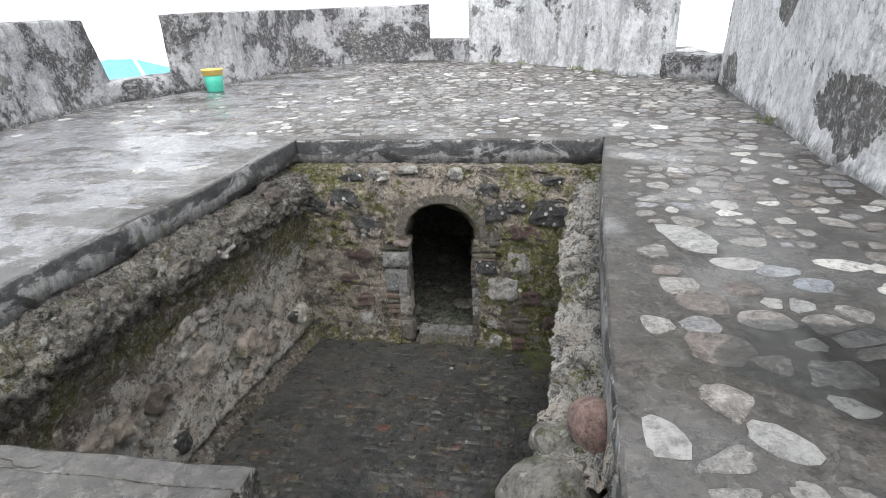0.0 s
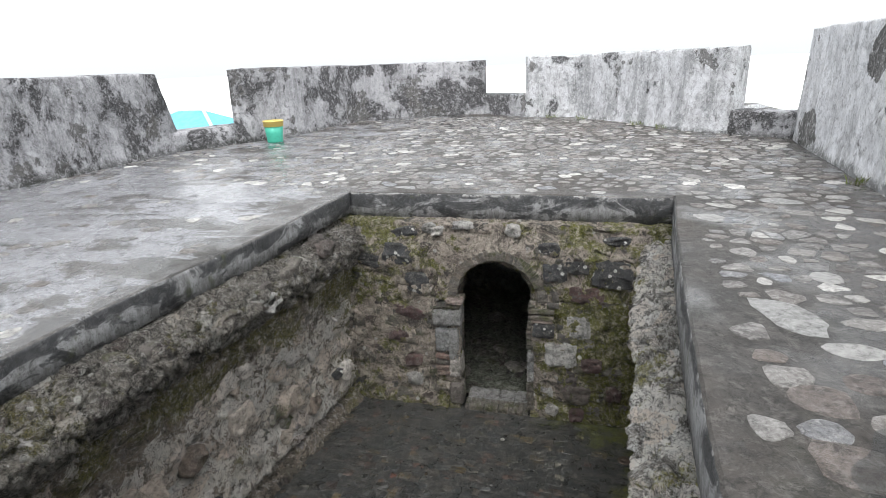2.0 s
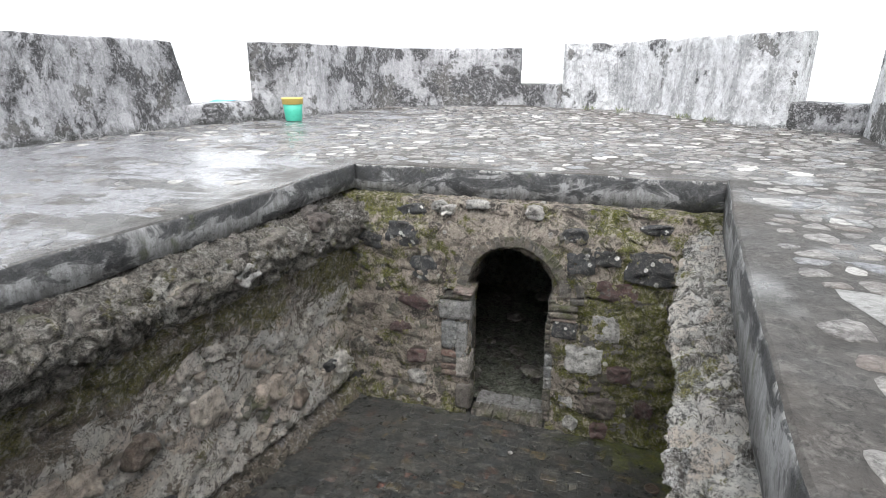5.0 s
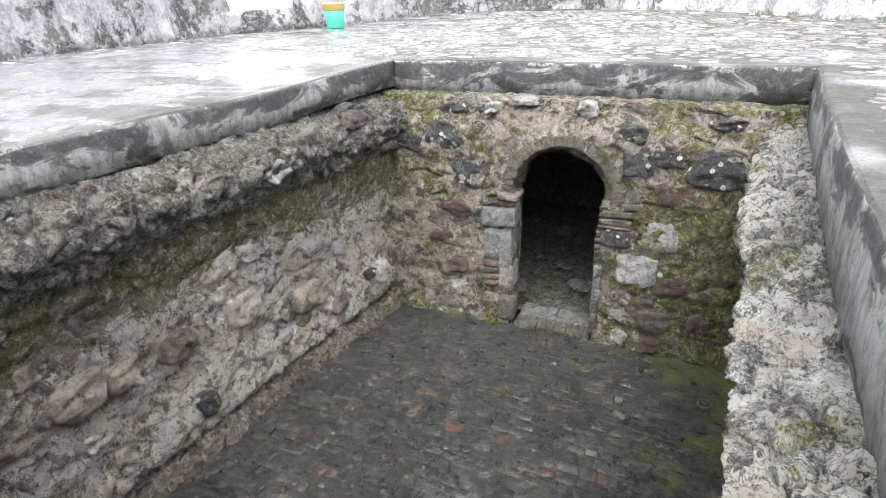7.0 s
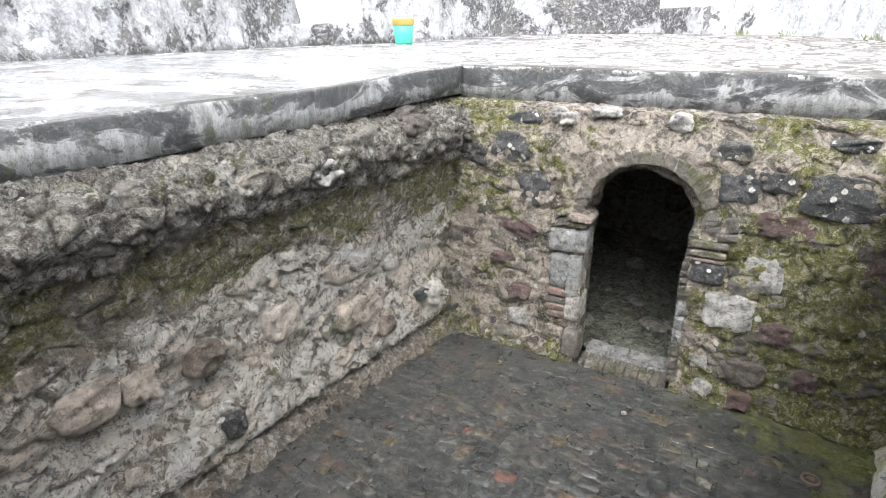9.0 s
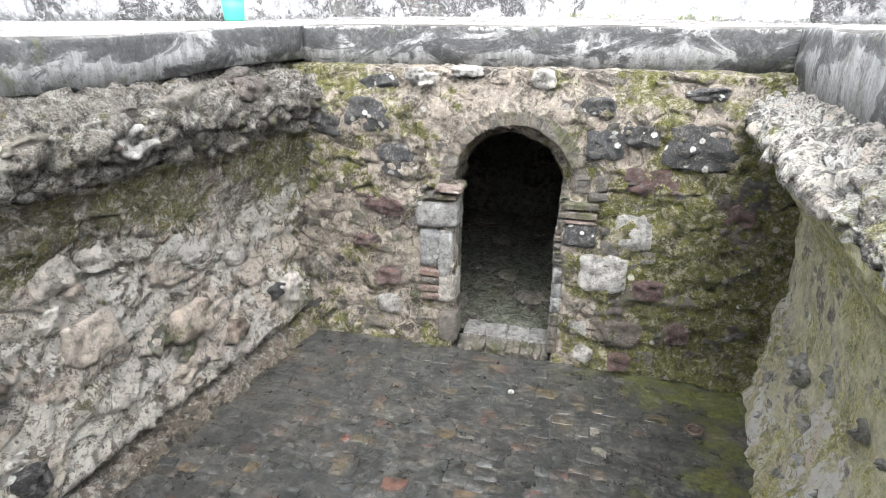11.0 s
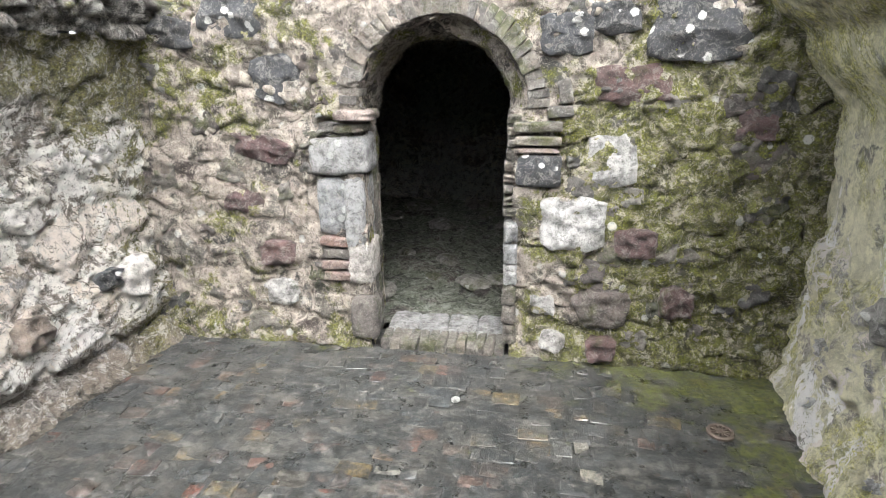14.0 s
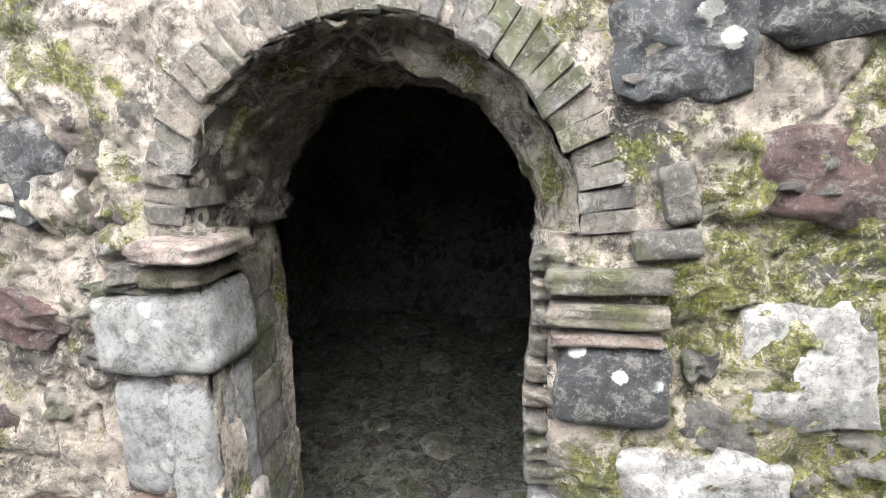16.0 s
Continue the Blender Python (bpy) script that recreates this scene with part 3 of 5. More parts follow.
def block_meshes(count, seed, cut=0.09):
    """Rough blocks 1 across with worn edges."""
    rng, out = random.Random(seed), []
    for k in range(count):
        bm = bmesh.new()
        bmesh.ops.create_cube(bm, size=1.0)
        for v in bm.verts:
            v.co += Vector((rng.uniform(-0.07, 0.07), rng.uniform(-0.07, 0.07), rng.uniform(-0.05, 0.05)))
        bmesh.ops.bevel(bm, geom=bm.edges[:], offset=cut, segments=1, affect='EDGES', profile=0.6)
        for v in bm.verts:
            v.co += Vector((rng.uniform(-0.02, 0.02), rng.uniform(-0.02, 0.02), rng.uniform(-0.02, 0.02)))
        me = bpy.data.meshes.new("block")
        bm.to_mesh(me)
        bm.free()
        if cut > 0.06:
            me.shade_smooth()
        out.append(me)
    return out


def worn_blocks(count, seed):
    """Hewn blocks 1 across with rounded, chipped edges and a rough face."""
    out = []
    for k in range(count):
        bm = bmesh.new()
        bmesh.ops.create_cube(bm, size=1.0)
        bmesh.ops.subdivide_edges(bm, edges=bm.edges[:], cuts=7, use_grid_fill=True)
        for v in bm.verts:
            p = v.co * 2
            r = (abs(p.x) ** 9 + abs(p.y) ** 9 + abs(p.z) ** 9) ** (1 / 9)
            far = max(abs(p.x), abs(p.y), abs(p.z))
            shift = Vector((seed + k * 7.3, 0, 0))
            v.co *= far / r * (1 + 0.11 * noise.noise(p * 1.1 + shift) + 0.05 * noise.noise(p * 3.3 + shift) + 0.025 * noise.noise(p * 8 + shift))
        me = bpy.data.meshes.new("block")
        bm.to_mesh(me)
        bm.free()
        me.shade_smooth()
        out.append(me)
    return out


def slab_shape(rng):
    """The outline of a flat stone about 1 across, as verts and faces: a foot, a worn rim and a top."""
    n, seed = 13, rng.uniform(0, 99)
    ring = []
    for i in range(n):
        a = math.tau * (i + rng.uniform(-0.2, 0.2)) / n
        c, q = math.cos(a), math.sin(a)
        r = 0.48 * (1 + 0.34 * noise.noise(Vector((c * 1.1, q * 1.1, seed))) + rng.uniform(-0.05, 0.05))
        ring.append((r * c, r * q))
    verts = [(x * 1.0, y * 1.0, -1.0) for x, y in ring] + [(x, y, 0.45 + rng.uniform(-0.2, 0.1)) for x, y in ring] + [(x * 0.86, y * 0.86, 0.9 + rng.uniform(-0.1, 0.1)) for x, y in ring] + [(0, 0, 1.0)]
    faces = []
    for i in range(n):
        k = (i + 1) % n
        faces += [(i, k, n + k, n + i), (n + i, n + k, 2 * n + k, 2 * n + i), (2 * n + i, 2 * n + k, 3 * n)]
    return verts, faces


def with_material(meshes, material):
    made = []
    for me in meshes:
        m = me.copy()
        m.materials.append(material)
        made.append(m)
    return made


BOULDERS = [boulder_mesh(k * 2.3) for k in range(4)]
ROUND, SQUARE, BLOCKS = stone_meshes(8, 0.45, 3), stone_meshes(6, 0.8, 11), block_meshes(8, 21, 0.05)
WORN = worn_blocks(8, 51)
SETTS = block_meshes(8, 33, 0.045)
KIT = {}


def piece(name, kind, material, parent, m, rng):
    """One stone or brick of a wall, sharing its mesh with others of its kind."""
    key = (id(kind), material.name)
    if key not in KIT:
        KIT[key] = with_material(kind, material)
    ob = under(new(name, rng.choice(KIT[key])), parent)
    ob.matrix_basis = m
    return ob


# ---- the plan ----
FLOOR_Z = -2.54
BACK_Y, KERB_Y, NEAR_Y = 5.8, 6.13, 1.13
DOOR_L, DOOR_R, ARCH_X, ARCH_Z, ARCH_R = -1.34, -0.52, -0.91, -1.11, 0.455
STAIR_L = -0.76


def kerb_left(y):
    return -2.70 - 0.24 * smooth01((6.13 - y) / 3.6) - 0.02 * (6.13 - y)


def kerb_right(y):
    return 0.47 + 0.052 * (y - 1.2) + 0.0062 * (y - 1.2) ** 2


def terrace_z(x, y):
    rise = 0.11 * smooth01((y - 9.5) / 5)
    sag = -0.05 * math.exp(-((x + 3.2) / 1.6) ** 2) * smooth01((6.0 - y) / 1.5)
    return rise + sag + 0.008 * noise.noise(Vector((x * 1.3, y * 1.3, 0))) + 0.004 * noise.noise(Vector((x * 5, y * 5, 3)))


def floor_z(x, y):
    return FLOOR_Z - 0.03 * smooth01((x + 0.5) / 1.4)


# ---- terrace ----
def terrace_patch(verts, faces, corners, nu, nv):
    a, b, c, d = (Vector((*p, 0)) for p in corners)
    base = len(verts)
    for j in range(nv + 1):
        for i in range(nu + 1):
            p = a.lerp(b, i / nu).lerp(d.lerp(c, i / nu), j / nv)
            verts.append((p.x, p.y, terrace_z(p.x, p.y)))
    for j in range(nv):
        for i in range(nu):
            k = base + j * (nu + 1) + i
            faces.append((k, k + 1, k + nu + 2, k + nu + 1))


def build_terrace():
    verts, faces = [], []
    lip = 0.1
    ys = [NEAR_Y + (KERB_Y - NEAR_Y) * i / 8 for i in range(9)]
    for y0, y1 in zip(ys, ys[1:]):
        terrace_patch(verts, faces, ((-9, y0), (kerb_left(y0) - lip, y0), (kerb_left(y1) - lip, y1), (-9, y1)), 70, 8)
        terrace_patch(verts, faces, ((kerb_right(y0) + lip, y0), (4.2, y0), (4.2, y1), (kerb_right(y1) + lip, y1)), 45, 8)
    terrace_patch(verts, faces, ((-9, KERB_Y), (kerb_left(KERB_Y) - lip, KERB_Y), (kerb_left(KERB_Y) - lip, KERB_Y + lip), (-9, KERB_Y + lip)), 60, 1)
    terrace_patch(verts, faces, ((kerb_right(KERB_Y) + lip, KERB_Y), (4.2, KERB_Y), (4.2, KERB_Y + lip), (kerb_right(KERB_Y) + lip, KERB_Y + lip)), 40, 1)
    terrace_patch(verts, faces, ((-9, KERB_Y + lip), (4.2, KERB_Y + lip), (4.2, 17), (-9, 17)), 120, 100)
    terrace_patch(verts, faces, ((-9, -5), (STAIR_L, -5), (STAIR_L, NEAR_Y), (-9, NEAR_Y)), 80, 60)
    terrace_patch(verts, faces, ((STAIR_L, -5), (kerb_right(0.3), -5), (kerb_right(0.3), 0.3), (STAIR_L, 0.3)), 14, 50)
    terrace_patch(verts, faces, ((kerb_right(0.3), -5), (4.2, -5), (4.2, NEAR_Y), (kerb_right(0.3), NEAR_Y)), 40, 60)
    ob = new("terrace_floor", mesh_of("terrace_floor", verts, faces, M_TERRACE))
    return structure(ob, "wet grey mortar terrace set with flat stones", "floor")


def kerb(name, path, depth, inward, material=None):
    """A rendered kerb along path (x, y): a worn upper edge and a face that goes down by depth."""
    verts, faces, n = [], [], 6
    for k, (x, y) in enumerate(path):
        z = terrace_z(x, y)
        wob = 0.008 * noise.noise(Vector((x * 3, y * 3, 9))) + 0.006 * noise.noise(Vector((x * 14, y * 14, 2)))
        ix, iy = inward
        prof = [(0.115, -0.4), (0.115, 0.003), (0.02 + wob, 0.004), (0.006 + wob, -0.008 + 0.5 * wob), (0.0 + wob, -0.03), (-0.004 + wob, -depth * 0.5), (0.004 - wob, -depth - 0.02 * noise.noise(Vector((x * 2, y * 2, 1)))), (0.1, -depth - 0.02)]
        n = len(prof)
        for off, dz in prof:
            verts.append((x - ix * off, y - iy * off, z + dz))
    for k in range(len(path) - 1):
        for i in range(n):
            a, b = k * n + i, k * n + (i + 1) % n
            faces.append((a, b, b + n, a + n))
    faces.append(tuple(range(n)))
    faces.append(tuple(range(len(verts) - 1, len(verts) - n - 1, -1)))
    me = mesh_of(name, verts, faces, material or M_KERB)
    me.materials.append(M_TERRACE)
    for q in range((len(path) - 1) * n):
        if q % n in (1, 2):
            me.polygons[q].material_index = 1
            me.polygons[q].use_smooth = False
    ob = new(name, me)
    bm = bmesh.new()
    bm.from_mesh(ob.data)
    bmesh.ops.recalc_face_normals(bm, faces=bm.faces[:])
    bm.to_mesh(ob.data)
    bm.free()
    return structure(ob, "rendered cement kerb stained with black mould", "kerb")


terrace = build_terrace()
kerb("trim_kerb_west", [(kerb_left(y), y) for y in np.linspace(NEAR_Y, KERB_Y + 0.115, 90)], 0.25, (1, 0), M_KERB_BLACK)
kerb("trim_edge_south", [(x, NEAR_Y + 0.03 + 0.03 * noise.noise(Vector((x * 2.5, 0, 3)))) for x in np.linspace(-3.0, STAIR_L + 0.02, 40)], 0.22, (0, 1), M_LEDGE)
kerb("trim_kerb_north", [(x, KERB_Y) for x in np.linspace(-2.70, 0.875, 80)], 0.29, (0, -1), M_KERB_BLACK)
kerb("trim_kerb_east", [(kerb_right(y), y) for y in np.linspace(1.08, KERB_Y + 0.115, 90)], 0.36, (-1, 0))


# ---- the sunken court: walls ----
def in_door(x, z):
    if z < ARCH_Z:
        return DOOR_L < x < DOOR_R
    return math.hypot(x - ARCH_X, z - ARCH_Z) < ARCH_R


def back_face(x, z):
    y = BACK_Y + 0.16 * smooth01((z + 0.62) / 0.34) - 0.05 * smooth01((-2.3 - z) / 0.25)
    y -= 0.03 * smooth01((x - 0.1) / 0.6) * smooth01((z + 2.4) / 0.6)
    return y


def back_place(u, v):
    x = lerp(-2.95, 1.2, u)
    if v > 0.94:
        k = (v - 0.94) / 0.06
        z, y = lerp(-0.30, -0.285, k), lerp(back_face(x, -0.30), KERB_Y + 0.06, k)
        out, chance, edge = rubble(x, z + y, 0.24, 0.03, 1.0)
        return x, y - out * 0.3, z + out * 0.5, chance, edge
    z = lerp(FLOOR_Z - 0.1, -0.30, v / 0.94)
    out, chance, edge = rubble(x, z, 0.24, 0.024, 1.0)
    ring = math.hypot(x - ARCH_X, z - ARCH_Z) - ARCH_R
    if z > ARCH_Z - 0.05 and ring < 0.2:
        out *= lerp(0.25, 1.0, smooth01((ring - 0.1) / 0.1))
    out += 0.02 * smooth01((x - 0.2) / 0.4) * smooth01((-1.0 - z) / 0.5) * noise.fractal(Vector((x * 11, z * 11, 3)), 0.4, 2.0, 5)
    out -= 0.13 * math.exp(-((x + 1.55) / 0.045) ** 2 - ((z + 1.20) / 0.03) ** 2)
    if in_door(x, z):
        if z > ARCH_Z:
            d = math.hypot(x - ARCH_X, z - ARCH_Z) or 1e-6
            if d > ARCH_R - 0.05:
                x, z = ARCH_X + (x - ARCH_X) * ARCH_R / d, ARCH_Z + (z - ARCH_Z) * ARCH_R / d
        elif x - DOOR_L < 0.04:
            x = DOOR_L
        elif DOOR_R - x < 0.04:
            x = DOOR_R
    return x, back_face(x, z) - out, z, chance, edge


def clear_of_door(f, verts):
    x = sum(verts[i][0] for i in f) / 4
    z = sum(verts[i][2] for i in f) / 4
    return not in_door(x, z)


wall_back = structure(sheet("wall_north", 460, 260, back_place, M_BACK, clear_of_door), "rubble and tan mortar wall with moss and an arched doorway", "wall")


def door_outline(l, r, ax, az, ar, bottom, n=60):
    pts = [(l, lerp(bottom, az, i / 40)) for i in range(41)]
    pts += [(ax - ar * math.cos(math.pi * i / n), az + ar * math.sin(math.pi * i / n)) for i in range(n + 1)]
    return pts + [(r, lerp(az, bottom, i / 40)) for i in range(41)]


def build_reveal():
    front = door_outline(DOOR_L, DOOR_R, ARCH_X, ARCH_Z, ARCH_R, FLOOR_Z - 0.1)
    inner = door_outline(-1.41, -0.555, -0.965, -1.155, 0.412, FLOOR_Z - 0.1)

    def place(u, v):
        k = round(u * (len(front) - 1))
        y = np.interp(v, (0.0, 0.3, 0.45, 1.0), (BACK_Y - 0.01, 5.9, 5.93, 6.32))
        s = np.interp(v, (0.0, 0.3, 0.45, 1.0), (0.0, 0.12, 0.78, 1.0))
        x, z = lerp(front[k][0], inner[k][0], s), lerp(front[k][1], inner[k][1], s)
        out, chance, edge = rubble(k * 0.025, v * 0.6, 0.1, 0.014, 4.0)
        dx, dz = ARCH_X - x, max(-0.2, ARCH_Z - z)
        d = math.hypot(dx, dz) or 1.0
        return x + dx / d * out, y, z + dz / d * out, chance, edge

    return structure(sheet("wall_doorway_reveal", len(front) - 1, 40, place, M_BACK), "mossy brick reveal of the arched doorway", "wall")


reveal = build_reveal()


def build_vault():
    """The unlit chamber behind the doorway."""
    x0, x1, y0, y1, z0, z1 = -2.6, 0.9, 6.3, 9.4, FLOOR_Z - 0.02, -0.42
    sides = [((x0, y0), (x0, y1)), ((x0, y1), (x1, y1)), ((x1, y1), (x1, y0))]
    for a, b in sides:
        long = math.dist(a, b)
        nx, ny = (b[1] - a[1]) / long, -(b[0] - a[0]) / long

        def place(u, v, a=a, b=b, nx=nx, ny=ny, long=long):
            out, chance, edge = rubble(u * long, lerp(z0, z1, v), 0.3, 0.09, 7.0 + nx)
            return lerp(a[0], b[0], u) + nx * out, lerp(a[1], b[1], u) + ny * out, lerp(z0, z1, v), chance, edge

        structure(sheet("wall_vault", 60, 40, place, M_VAULT), "dark rubble wall of the unlit chamber", "wall")

    def front(u, v):
        x, z = lerp(x0, x1, u), lerp(z0, z1, v)
        return x, y0, z

    def clear(f, verts):
        x, z = sum(verts[i][0] for i in f) / 4, sum(verts[i][2] for i in f) / 4
        return not (-1.43 < x < -0.54 and z < -1.155 or math.hypot(x + 0.965, z + 1.155) < 0.43)

    structure(sheet("wall_vault_front", 90, 56, front, M_VAULT, clear), "dark inner face of the doorway wall", "wall")

    def roof(u, v):
        x, y = lerp(x0, x1, u), lerp(y0, y1, v)
        out, chance, edge = rubble(x, y, 0.3, 0.06, 13.0)
        return x, y, z1 - out, chance, edge

    structure(sheet("ceiling_vault", 40, 40, roof, M_VAULT), "dark rubble ceiling of the unlit chamber", "ceiling")

    def ground(u, v):
        x, y = lerp(x0, x1, u), lerp(6.05, y1, v)
        out, chance, edge = rubble(x, y, 0.28, 0.05, 17.0)
        return x, y, FLOOR_Z + 0.03 + out * smooth01((y - 6.2) / 0.3), chance, edge

    structure(sheet("floor_vault", 60, 60, ground, M_VAULT_FLOOR), "damp earth and stone floor of the chamber", "floor")


build_vault()


def side_wall(name, x_of, sign, profile, y0, y1, material, ledge_material, split, label, seed):
    """A side wall of the court: profile lists (height, distance from the kerb towards the court); relief stands out along the wall's own slope."""
    table, gone = [], 0.0
    for (z0, o0), (z1, o1) in zip(profile, profile[1:]):
        for k in range(12):
            z, o = lerp(z0, z1, k / 12), lerp(o0, o1, smooth01(k / 12))
            if table:
                gone += math.hypot(z - table[-1][1], o - table[-1][2])
            table.append((gone, z, o))
    lengths = [row[0] for row in table]
    cut = next(row[0] for row in table if row[1] <= split)

    zs, offs = [row[1] for row in table], [row[2] for row in table]

    @functools.lru_cache(maxsize=None)
    def at(a):
        z, o = (float(np.interp(a, lengths, q)) for q in (zs, offs))
        za, oa = (float(np.interp(a - 0.02, lengths, q)) for q in (zs, offs))
        zb, ob = (float(np.interp(a + 0.02, lengths, q)) for q in (zs, offs))
        l = math.hypot(zb - za, ob - oa) or 1.0
        return z, o, (za - zb) / l, (ob - oa) / l

    def make(part_name, a0, a1, rows, mat, size, depth, calm=1.0):
        def place(u, v):
            y, a = lerp(y0, y1, u), lerp(a0, a1, v)
            z, o, no, nz = at(a)
            out, chance, edge = rubble(y, a, size, depth, seed)
            out *= lerp(calm, 1.0, smooth01((-1.55 - z) / 0.5))
            out += 0.05 * noise.noise(Vector((y * 1.3, z * 1.3, seed)))
            high = 0.03 * noise.noise(Vector((y * 1.7, seed, 4))) * (1 if z > -1 else 0)
            return x_of(y) + sign * (o + no * out), y, z + nz * out + high, chance, edge

        return structure(sheet(part_name, round((y1 - y0) / 0.0105), rows, place, mat), label, "wall")

    lower = make(name, gone, cut, 190, material, 0.25, 0.034, 0.35 if sign < 0 else 0.8)
    upper = make(name + "_ledge", cut, 0.0, 84, ledge_material, 0.17, 0.045)
    return lower, upper


LEFT_PROFILE = [(-0.25, -0.09), (-0.32, -0.06), (-0.355, 0.08), (-0.41, 0.19), (-0.52, 0.26), (-0.64, 0.21), (-0.84, 0.09), (-1.2, 0.02), (-1.7, -0.03), (-2.3, 0.01), (-2.41, -0.05), (-2.47, 0.07), (-2.55, 0.1), (-2.66, 0.13)]
RIGHT_PROFILE = [(-0.34, -0.09), (-0.40, 0.06), (-0.45, 0.2), (-0.52, 0.265), (-0.60, 0.22), (-0.80, 0.03), (-1.15, -0.18), (-1.6, -0.19), (-2.2, -0.15), (-2.66, -0.06)]
wall_left, ledge_left = side_wall("wall_west", kerb_left, 1, LEFT_PROFILE, 0.9, 6.0, M_LEFT, M_LEDGE_LEFT, -0.72, "rubble wall with flaking white lime mortar", 31.0)
wall_right, ledge_right = side_wall("wall_east", kerb_right, -1, RIGHT_PROFILE, 1.55, 6.15, M_RIGHT, M_LEDGE, -0.565, "mossy undercut rubble wall streaked with lime", 47.0)


def near_place(u, v):
    x, z = lerp(-3.4, STAIR_L, u), lerp(FLOOR_Z - 0.05, -0.01, v)
    out, chance, edge = rubble(x, z, 0.25, 0.05, 53.0)
    return x, NEAR_Y - 0.06 + out, z, chance, edge


structure(sheet("wall_south", 100, 90, near_place, M_LEFT), "rubble wall under the terrace edge", "wall")


# ---- the stair ----
def build_stair():
    stair = new("staircase")
    tagged(stair, "steep worn stone stair down into the court", "stairs", kind="structure")
    n, y0, run = 13, 0.3, 0.19
    for k in range(n):
        top = FLOOR_Z * (k + 1) / n if k < n - 1 else FLOOR_Z + 0.01
        bm = bmesh.new()
        bmesh.ops.create_cube(bm, size=1.0)
        bmesh.ops.bevel(bm, geom=bm.edges[:], offset=0.03, segments=2, affect='EDGES')
        base = max(FLOOR_Z - 0.1, top - 0.6)
        right = kerb_right(y0 + run * k) + 0.02
        bmesh.ops.transform(bm, matrix=Matrix.Translation(((STAIR_L + right) / 2, y0 + run * (k + 0.5), (top + base) / 2)) @ Matrix.Diagonal((right - STAIR_L, run + 0.02, top - base, 1)), verts=bm.verts[:])
        part("step", bm, M_VAULT, stair)
    return stair


build_stair()


def cheek_place(u, v):
    y, z = lerp(0.28, 1.62, u), lerp(-1.6, -0.01, v)
    out, chance, edge = rubble(y, z, 0.22, 0.04, 59.0)
    return kerb_right(y) + 0.02 - out, y, z, chance, edge


structure(sheet("wall_stair_cheek", 60, 70, cheek_place, M_LEDGE), "rough stone cheek beside the stair", "wall")


def cheek_west(u, v):
    y, z = lerp(0.28, NEAR_Y, u), lerp(FLOOR_Z, -0.01, v)
    out, chance, edge = rubble(y, z, 0.22, 0.03, 61.0)
    return STAIR_L - 0.03 + out, y, z, chance, edge


structure(sheet("wall_stair_cheek_west", 36, 90, cheek_west, M_LEDGE), "rough stone cheek beside the stair", "wall")


# ---- parapet ----
def parapet(name, path, sill, top, thick, material, label, slant=(0.0, 0.0), splay=(0.0, 0.0)):
    """A length of parapet wall: path runs along its inner face, the outside lies to its left."""
    pts = [Vector((*p, 0)) for p in path]
    fine = []
    for a, b in zip(pts, pts[1:]):
        n = max(2, round((b - a).length / 0.12))
        fine += [a.lerp(b, i / n) for i in range(n)]
    fine.append(pts[-1])
    rows = max(4, round((top - sill) / 0.1))
    verts, faces = [], []
    for k, p in enumerate(fine):
        a, b = fine[max(0, k - 2)], fine[min(len(fine) - 1, k + 2)]
        d = (b - a).normalized()
        out = Vector((-d.y, d.x, 0))
        gone = sum((fine[i + 1] - fine[i]).length for i in range(min(k, 12)))
        left = sum((fine[-i - 1] - fine[-i - 2]).length for i in range(min(len(fine) - 1 - k, 12)))
        h = top + 0.02 * noise.noise(p * 0.9) + 0.012 * noise.noise(p * 4)
        end = smooth01(k / 3.0) * smooth01((len(fine) - 1 - k) / 3.0)
        ring = []
        for r in range(rows + 1):
            z = lerp(sill, h - 0.03, r / rows)
            w = 0.02 * noise.noise(Vector((p.x * 1.8, p.y * 1.8, z * 1.8))) + 0.008 * noise.noise(Vector((p.x * 7, p.y * 7, z * 7)))
            lean = -0.03 * smooth01((0.25 - z) / 0.3) + 0.03 * (z - sill)
            ring.append((out * (w + lean), z))
        ring.append((out * (0.06), h - 0.008 * (1 - end)))
        ring.append((out * (thick - 0.05), h + 0.01))
        ring.append((out * thick, h - 0.04))
        ring.append((out * thick, sill - 0.6))
        for o, z in ring:
            t = (z - sill) / max(0.01, top - sill)
            s = slant[0] * (1 - t) * (k == 0) - slant[1] * (1 - t) * (k == len(fine) - 1)
            cut = o.length / thick if o.length > 0.1 else 0.0
            s -= max(0.0, splay[0] - gone) * cut - max(0.0, splay[1] - left) * cut
            verts.append(tuple(p + o - d * s)[:2] + (z,))
    n = rows + 5
    for k in range(len(fine) - 1):
        for i in range(n - 1):
            a = k * n + i
            faces.append((a, a + n, a + n + 1, a + 1))
    faces.append(tuple(range(n)))
    faces.append(tuple(range(len(verts) - 1, len(verts) - n - 1, -1)))
    me = mesh_of(name, verts, faces, material)
    me.polygons[len(faces) - 1].use_smooth = me.polygons[len(faces) - 2].use_smooth = False
    return structure(new(name, me), label, "wall")


